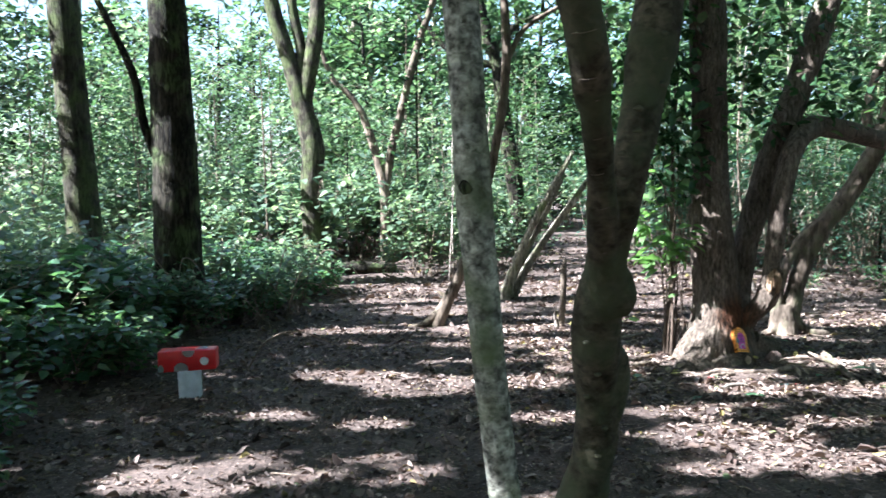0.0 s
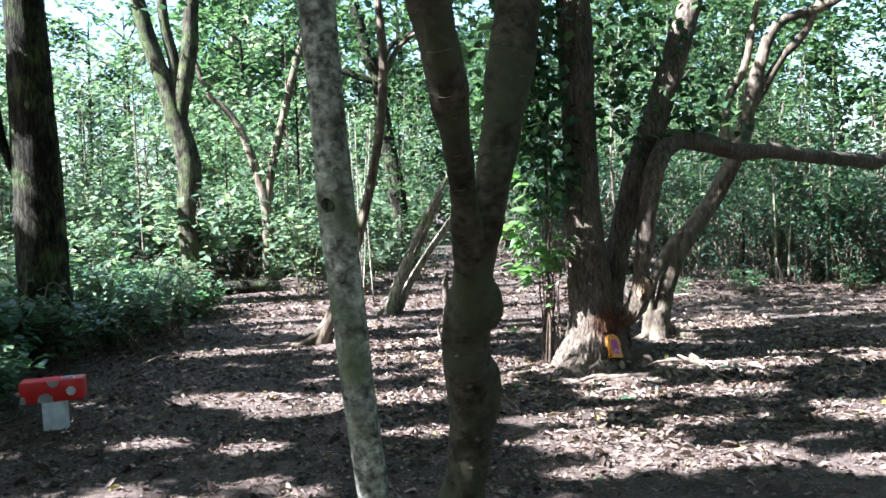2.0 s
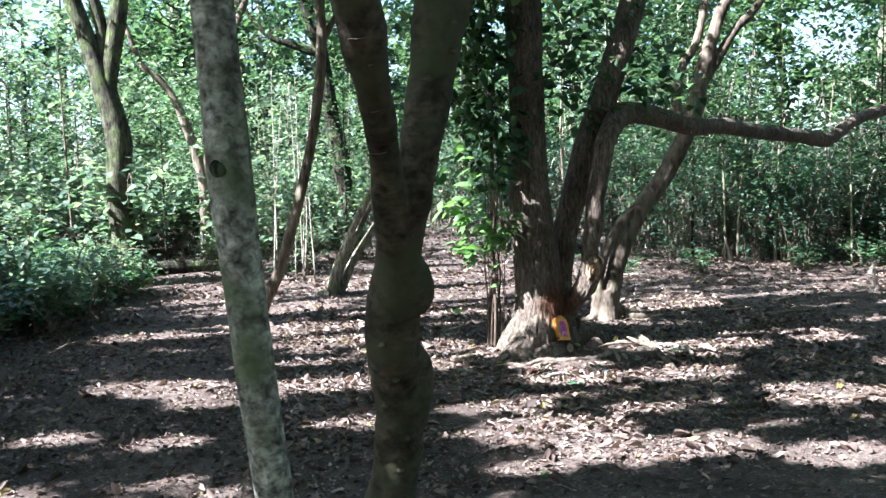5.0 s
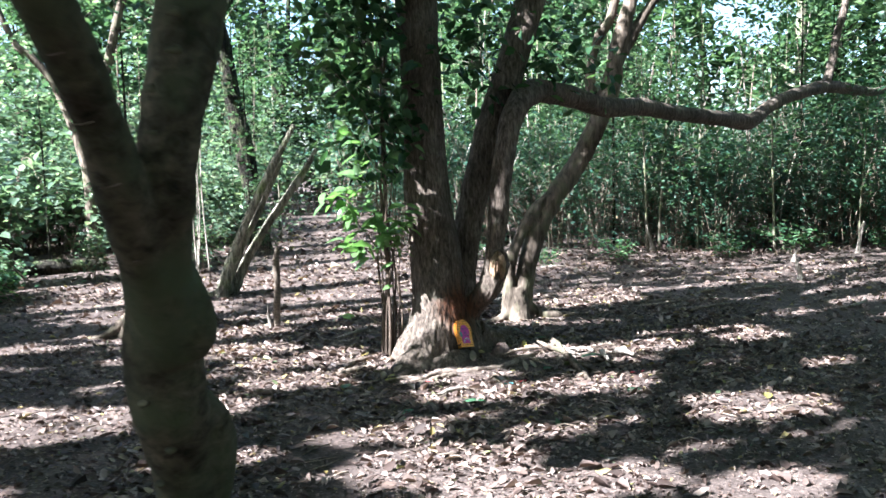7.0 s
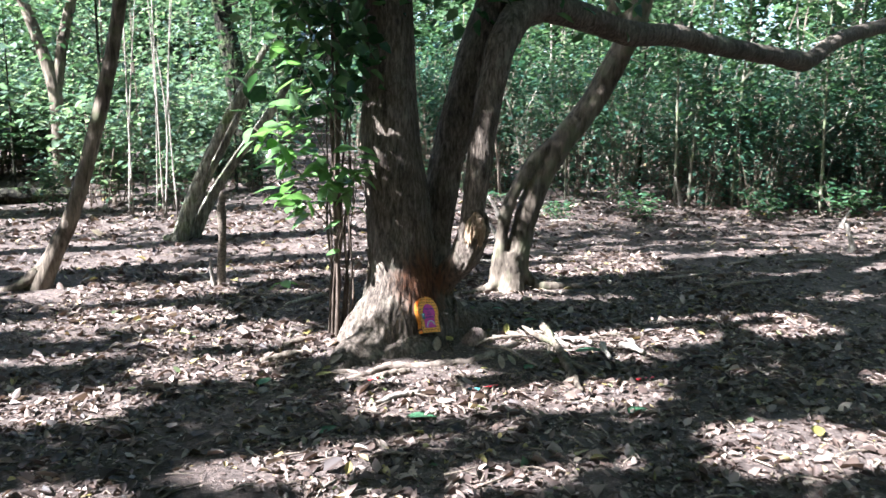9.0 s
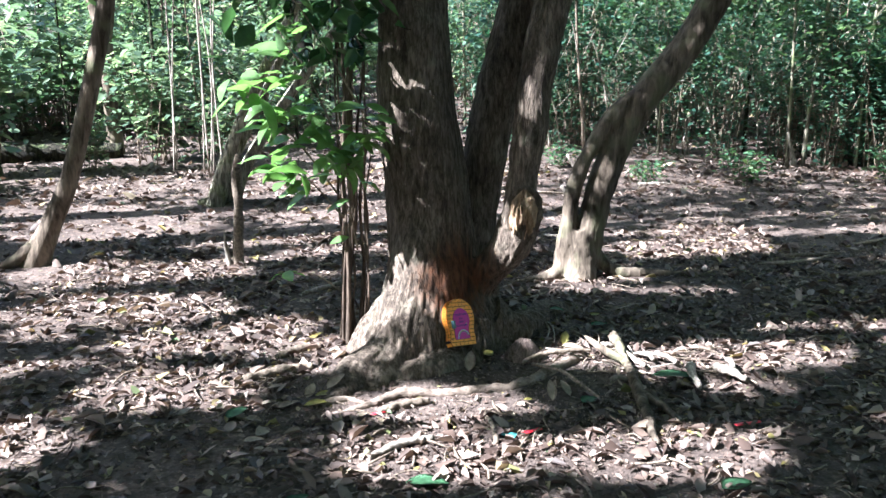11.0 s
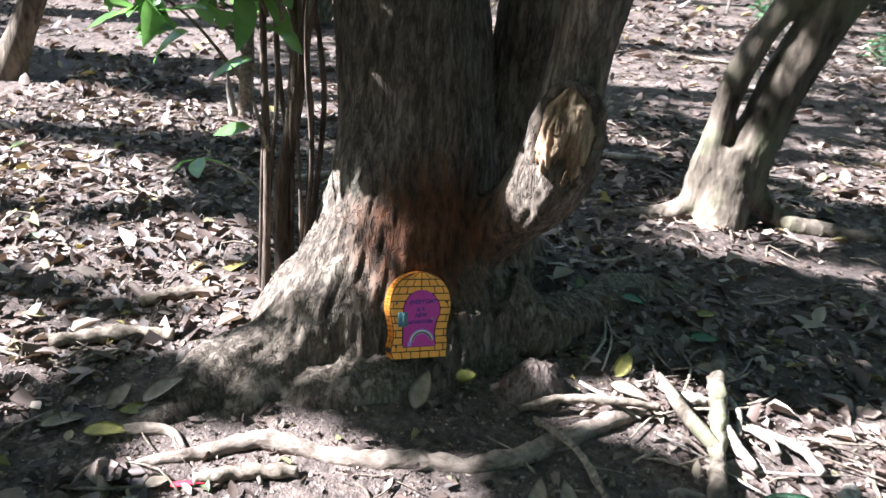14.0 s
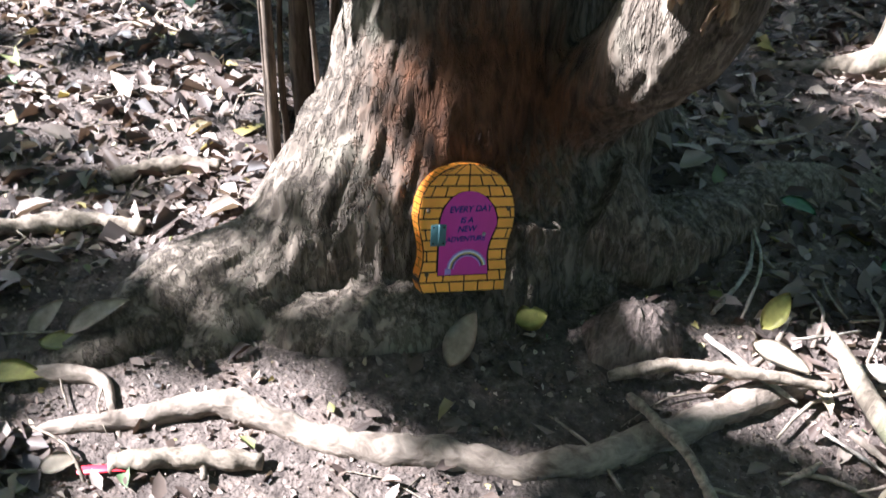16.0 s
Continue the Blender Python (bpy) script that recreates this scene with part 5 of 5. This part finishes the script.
for label, at, l, w, mat, rz, rx, ry in (
        ("bright yellow fallen leaf on dark soil", (2.768, 7.405, 0.035), 0.066, 0.05, YELLOW_LEAF, 40, 25, 0),
        ("tan dry leaf standing against a root", (2.667, 7.315, 0.04), 0.11, 0.055, TAN_LEAF, 75, 0, -40),
        ("pale tan dry leaf on a root", (2.042, 7.166, 0.05), 0.12, 0.055, TAN_LEAF, 48, 0, -15),
        ("yellow fallen leaf beside a root", (1.96, 7.03, 0.012), 0.11, 0.055, YELLOW_LEAF, 15, 0, 0),
        ("tan dry leaf in the litter", (1.93, 7.16, 0.02), 0.09, 0.05, TAN_LEAF, 70, 0, -25),
        ("pale dry leaf propped on a root", (2.98, 7.02, 0.03), 0.11, 0.045, TAN_LEAF, 85, 15, -35),
        ("brown dry leaf beside a root", (3.05, 7.04, 0.025), 0.09, 0.04, TAN_LEAF, 110, 0, -30),
        ("tan dry leaf among twigs", (3.20, 7.46, 0.05), 0.11, 0.045, TAN_LEAF, -25, 20, 0),
        ("yellow-green fallen leaf among twigs", (3.19, 7.58, 0.04), 0.09, 0.045, YELLOW_LEAF, 60, 30, -30),
        ("brown dry leaf in the litter", (3.45, 7.62, 0.05), 0.12, 0.04, TAN_LEAF, -20, 15, 0),
        ("green fallen leaf in shade", (3.45, 7.83, 0.02), 0.10, 0.06, GREEN_LEAF, 10, 0, 0),
        ("dark green fallen leaf", (3.22, 7.86, 0.06), 0.08, 0.05, GREEN_LEAF, -30, 0, 0),
        ("yellow fallen leaf in shade", (3.47, 7.97, 0.03), 0.07, 0.045, YELLOW_LEAF, 20, 0, 0),
        ("green fallen leaf with holes lying in sun", (3.60, 7.13, 0.03), 0.22, 0.085, GREEN_LEAF, -14, 0, 0),
        ("green fallen leaf on soil", (3.13, 6.93, 0.012), 0.09, 0.07, GREEN_LEAF, 30, 0, 0),
        ("small yellow leaf on soil", (2.87, 6.98, 0.01), 0.04, 0.028, YELLOW_LEAF, 0, 0, 0),
        ("green fallen leaf on soil", (1.63, 7.0, 0.012), 0.13, 0.07, GREEN_LEAF, 55, 0, 0),
        ("yellow fallen leaf on soil", (2.0, 7.12, 0.012), 0.10, 0.05, YELLOW_LEAF, 10, 0, 0),
        ("pale leaf on soil", (1.84, 7.05, 0.012), 0.11, 0.05, TAN_LEAF, 35, 0, 0),
        ("pale leaf on soil", (1.70, 6.93, 0.012), 0.10, 0.05, TAN_LEAF, -35, 0, 0),
        ("pale leaf on soil", (1.72, 6.74, 0.012), 0.08, 0.05, TAN_LEAF, 5, 0, 0),
        ("green fallen leaf on soil", (2.36, 6.33, 0.012), 0.15, 0.075, GREEN_LEAF, -10, 0, 0),
        ("large green fallen leaf", (3.43, 6.16, 0.012), 0.13, 0.08, GREEN_LEAF, 15, 0, 0),
        ("green leaf lying beside the forked tree", (1.25, 4.05, 0.015), 0.10, 0.07, LEAF_LAUREL, 30, 0, 0),
        ("yellow fallen leaf in sun", (4.15, 5.75, 0.012), 0.14, 0.06, YELLOW_LEAF, 60, 0, 0),
        ("green fallen leaf on dark soil", (1.9, 6.25, 0.012), 0.12, 0.06, GREEN_LEAF, 40, 0, 0),
        ("pale leaf curled on soil", (2.15, 6.9, 0.012), 0.06, 0.04, TAN_LEAF, 40, 0, 0)):
    lying_leaf(label, at, l, w, mat, rz, rx, ry)


def slab(w, d, h, bevel, seg=3):
    bm = bmesh.new()
    bmesh.ops.create_cube(bm, size=1)
    for v in bm.verts:
        v.co = Vector((v.co.x * w, v.co.y * d, v.co.z * h))
    bmesh.ops.bevel(bm, geom=bm.edges[:], offset=bevel, segments=seg, affect="EDGES", profile=0.5)
    return bm


for label, mat, at, rz, size in (("strip of red plastic lying on soil", RED_PLASTIC, (2.215, 6.915, 0.01), 24, (0.075, 0.014, 0.003)), ("scrap of red plastic on the litter", RED_PLASTIC, (3.72, 6.66, 0.012), 10, (0.12, 0.02, 0.004)), ("crumpled turquoise wrapper on soil", FOIL, (2.72, 6.66, 0.012), -30, (0.06, 0.03, 0.006)), ("scrap of pink plastic on soil", RED_PLASTIC, (2.82, 6.68, 0.01), 25, (0.09, 0.02, 0.004))):
    bm = slab(*size, 0.001, 1)
    bmesh.ops.subdivide_edges(bm, edges=bm.edges[:], cuts=3)
    for v in bm.verts:
        v.co.z += 0.004 * noise.noise(v.co * 45)
    ob = tagged(part("litter_scrap", bm, mat), label, "litter")
    ob.matrix_world = pose(at[0], at[1], height(at[0], at[1]) + at[2], 0, 0, rz)


# ---- the painted toadstool seat ----
seat = thing("toadstool_seat", "red wooden toadstool seat with white spots on a white post", "stool", (-1.95, 6.42, 0))
seat.rotation_euler = (radians(1.0), radians(-1.5), radians(6))
bm = slab(0.155, 0.15, 0.24, 0.012)
for v in bm.verts:
    v.co.x *= 1 + 0.05 * v.co.z
part("stalk", bm, STALK, seat, "weathered white painted post").location = (0, 0, 0.108)
bm = slab(0.43, 0.16, 0.158, 0.012)
for v in bm.verts:
    v.co.z += 0.008 * noise.noise(v.co * 4)
cap = part("cap", bm, RED, seat, "glossy red painted block")
cap.location = (0, 0, 0.30)


def disc(radius, clip_lo=-1, clip_hi=1):
    bm = bmesh.new()
    vs = []
    for k in range(28):
        a = 2 * math.pi * k / 28
        x, z = radius * math.cos(a) * (1 + 0.04 * math.sin(3 * a)), radius * math.sin(a)
        vs.append(bm.verts.new((x, 0, min(max(z, clip_lo), clip_hi))))
    bm.faces.new(vs)
    bmesh.ops.solidify(bm, geom=bm.faces[:], thickness=0.002)
    return bm


for x, z, r, lo, hi in ((-0.045, -0.068, 0.052, -0.012, 1), (0.13, -0.008, 0.033, -1, 1), (0.015, 0.078, 0.045, -1, 0.004), (-0.195, -0.07, 0.045, -0.012, 1)):
    d = part("spot", disc(r, lo, hi), WHITE, cap, "white painted spot")
    d.location = (x, -0.0812, z * 0.94)
    if x < -0.15:
        d.scale = (0.45, 1, 1)
d = part("spot", disc(0.05, -1, 1), WHITE, cap)
d.matrix_local = pose(0.1, 0.0, 0.0815, 90, 0, 0)


# ---- the little painted door ----
door = thing("fairy_door", "tiny yellow brick arched door with magenta panel fixed to a tree foot", "door")
DH, DT = 0.214, 0.033


def half_width(z, side):
    """Half width of the wavy board at height z: bulging below the arch, waisted, then flaring to the foot."""
    u = z / DH
    if u > 0.62:
        k = min((u - 0.62) / 0.38, 1)
        return 0.083 * math.sqrt(max(1 - k ** 2.1, 0)) + 0.0005
    w = 0.079 + 0.006 * math.cos((u - 0.62) * 2 * math.pi / 0.66)
    return w - 0.013 * max(0, 0.10 - u) / 0.10 * (1 if side < 0 else 0.4)


def panel_half(z, side):
    u = max((z - 0.030) / 0.140, 0.0)
    if u > 0.6:
        k = min((u - 0.6) / 0.4, 1)
        return (0.052 if side > 0 else 0.047) * math.sqrt(max(1 - k ** 2, 0)) + 0.0002
    return 0.047 if side < 0 else 0.041 + 0.011 * (u / 0.6) ** 2 - 0.006 * math.sin(u / 0.6 * math.pi) ** 1.5


def outline_board(fn, z0, z1, thick, inset=0.0, n=40, y=0.0, bevel=0.0):
    bm = bmesh.new()
    pts = []
    zs = [z0 + (z1 - z0) * (1 - (1 - i / n) ** 1.6) for i in range(n + 1)]
    for z in zs:
        pts.append((max(fn(z, 1) - inset, 0.0004), z))
    for z in reversed(zs):
        pts.append((-max(fn(z, -1) - inset, 0.0004), z))
    front = bm.faces.new([bm.verts.new((x, y, z)) for x, z in pts])
    ext = bmesh.ops.extrude_face_region(bm, geom=[front])
    for v in [e for e in ext["geom"] if isinstance(e, bmesh.types.BMVert)]:
        v.co.y += thick
    bmesh.ops.recalc_face_normals(bm, faces=bm.faces[:])
    return bm


part("board", outline_board(half_width, 0.0, DH, DT), LINE, door, "black joints of the painted bricks", False)
# bricks: courses on the face, split round the panel, and along the edge
rows = 12
rh = DH / rows


def brick_piece(quad, thick, mesh_name="brick"):
    bm = bmesh.new()
    f = bm.faces.new([bm.verts.new((x, -0.0002, z)) for x, z in quad])
    ext = bmesh.ops.extrude_face_region(bm, geom=[f])
    for v in [e for e in ext["geom"] if isinstance(e, bmesh.types.BMVert)]:
        v.co.y -= thick
    bmesh.ops.recalc_face_normals(bm, faces=bm.faces[:])
    part(mesh_name, bm, YELLOW, door, "", False)


g = 0.0013
rb = random.Random(9)
for i in range(rows):
    a, b = i * rh + g, (i + 1) * rh - g
    spans = []
    inside = 0.027 < (a + b) / 2 < 0.160
    for side in (-1, 1):
        oa, ob_ = half_width(a, side), half_width(b, side)
        if inside:
            pa, pb = panel_half(min(max(a, 0.03), 0.1698), side) + 0.0022, panel_half(min(max(b, 0.03), 0.1698), side) + 0.0022
            pieces = 2 if (i % 2) else 1
            if oa - pa < 0.03:
                pieces = 2 if i % 2 else 1
        else:
            pa = pb = 0.0 if side > 0 else 0.0
            pieces = 3
        cut = sorted([0.0] + [(k + (0.5 if (i % 2) else 0.0) + rb.uniform(-.08, .08)) / pieces for k in range(1, pieces)] + [1.0]) if pieces > 1 else [0.0, 1.0]
        cut = [c for c in cut if c <= 1.0]
        for c0, c1 in zip(cut[:-1], cut[1:]):
            xa0, xa1 = pa + (oa - pa) * c0, pa + (oa - pa) * c1
            xb0, xb1 = pb + (ob_ - pb) * c0, pb + (ob_ - pb) * c1
            if min(xa1 - xa0, xb1 - xb0) < 0.0035:
                if max(xa1 - xa0, xb1 - xb0) < 0.006:
                    continue
            j = g
            brick_piece([(side * (xa0 + j), a), (side * max(xa1 - j, xa0 + j + 0.0003), a), (side * max(xb1 - j, xb0 + j + 0.0003), b), (side * (xb0 + j), b)], 0.0008)
for i in range(22):                                     # bricks painted round the edge
    for side in (-1, 1):
        u0, u1 = i / 22, (i + 1) / 22
        z0, z1 = DH * (1 - (1 - u0) ** 1.5), DH * (1 - (1 - u1) ** 1.5)
        w0, w1 = half_width(z0, side), half_width(min(z1, DH), side)
        for y0, y1 in (((0.0008, 0.0155), (0.0175, 0.0325)) if i % 2 else ((0.0008, 0.0325),)):
            bm = bmesh.new()
            e = 0.0006
            d = Vector((side * (w1 - w0), 0, z1 - z0))
            d.normalize()
            out = Vector((d.z * side, 0, -d.x * side)) * 0.0006
            p0, p1 = Vector((side * w0, 0, z0)) + d * e, Vector((side * w1, 0, z1)) - d * e
            q = [p0 + out, p1 + out]
            vs = [bm.verts.new((q[0].x, y0, q[0].z)), bm.verts.new((q[1].x, y0, q[1].z)), bm.verts.new((q[1].x, y1, q[1].z)), bm.verts.new((q[0].x, y1, q[0].z))]
            bm.faces.new(vs)
            bmesh.ops.solidify(bm, geom=bm.faces[:], thickness=0.0005)
            part("brick", bm, YELLOW, door, "", False)
part("panel_line", outline_board(panel_half, 0.0285, 0.1712, 0.001, -0.0012, 40, -0.0011), LINE, door, "", False)
panel = part("panel", outline_board(panel_half, 0.030, 0.170, 0.0015, 0.0, 40, -0.0020), MAGENTA, door, "smooth magenta door leaf", False)
for text, x, z, size in (("EVERY DAY", 0.004, 0.136, 0.0145), ("IS A", -0.002, 0.118, 0.0135), ("NEW", -0.001, 0.103, 0.014), ("ADVENTURE", -0.002, 0.087, 0.012)):
    cu = bpy.data.curves.new("lettering", "FONT")
    cu.body, cu.size, cu.align_x, cu.extrude, cu.shear, cu.offset = text, size, "CENTER", 0.0003, 0.25, 0.00035
    tmp = bpy.data.objects.new("lettering_curve", cu)
    me = bpy.data.meshes.new_from_object(tmp)
    bpy.data.objects.remove(tmp)
    me.materials.clear()
    me.materials.append(INK)
    word = new("lettering", me)
    word.parent = panel
    word.matrix_local = pose(x, -0.0024, z, 90, -2, 0)
    word["label"] = "blue handwritten words " + text.lower()
for k, (m, r) in enumerate(zip(RAINBOW, (0.0345, 0.0318, 0.0292, 0.0268, 0.0246))):
    v, f = tube([(0.003 + r * math.cos(a), -0.0021, 0.038 + 0.98 * r * math.sin(a), 0.0014) for a in np.linspace(0.25, math.pi - 0.1, 12)], 6, 3, 0.0)
    obj("rainbow_band", v, f, m, panel)
bm = slab(0.011, 0.001, 0.010, 0.0004, 1)
part("pot", bm, RAINBOW[0], panel, "lilac painted pot").location = (-0.030, -0.0024, 0.036)
hinge = part("hinge", slab(0.026, 0.0022, 0.036, 0.0006, 1), TEAL, door, "grey-teal metal hinge")
hinge.location = (-0.050, -0.0030, 0.098)
v, f = tube([(0, 0, -0.018, 0.0022), (0, 0, 0.018, 0.0022)], 8, 2, 0.0)
pin = obj("hinge_pin", v, f, TEAL, hinge)
pin.location = (0.001, -0.0012, 0)


def screw(x, y, z, r, parent, mat):
    bm = bmesh.new()
    bmesh.ops.create_cone(bm, cap_ends=True, segments=14, radius1=r, radius2=r * 0.7, depth=0.002)
    bmesh.ops.rotate(bm, verts=bm.verts[:], matrix=Matrix.Rotation(radians(90), 3, "X"))
    part("screw", bm, mat, parent).location = (x, y, z)


for x, z in ((-0.009, 0.013), (0.009, 0.013), (-0.009, -0.013), (0.009, -0.013)):
    screw(x, -0.0014, z, 0.0018, hinge, LINE)
for x, z in ((-0.068, 0.138), (0.072, 0.140), (-0.066, 0.032)):
    screw(x, -0.0016, z, 0.0042, door, plain("brown_screw", (0.10, 0.06, 0.035), 0.5, 0.4))
screw(0.030, -0.0028, 0.098, 0.0038, panel, METAL)
door.matrix_world = pose(2.648, 7.370, 0.131, -22, 8, 34) @ Matrix.Scale(1.045, 4)
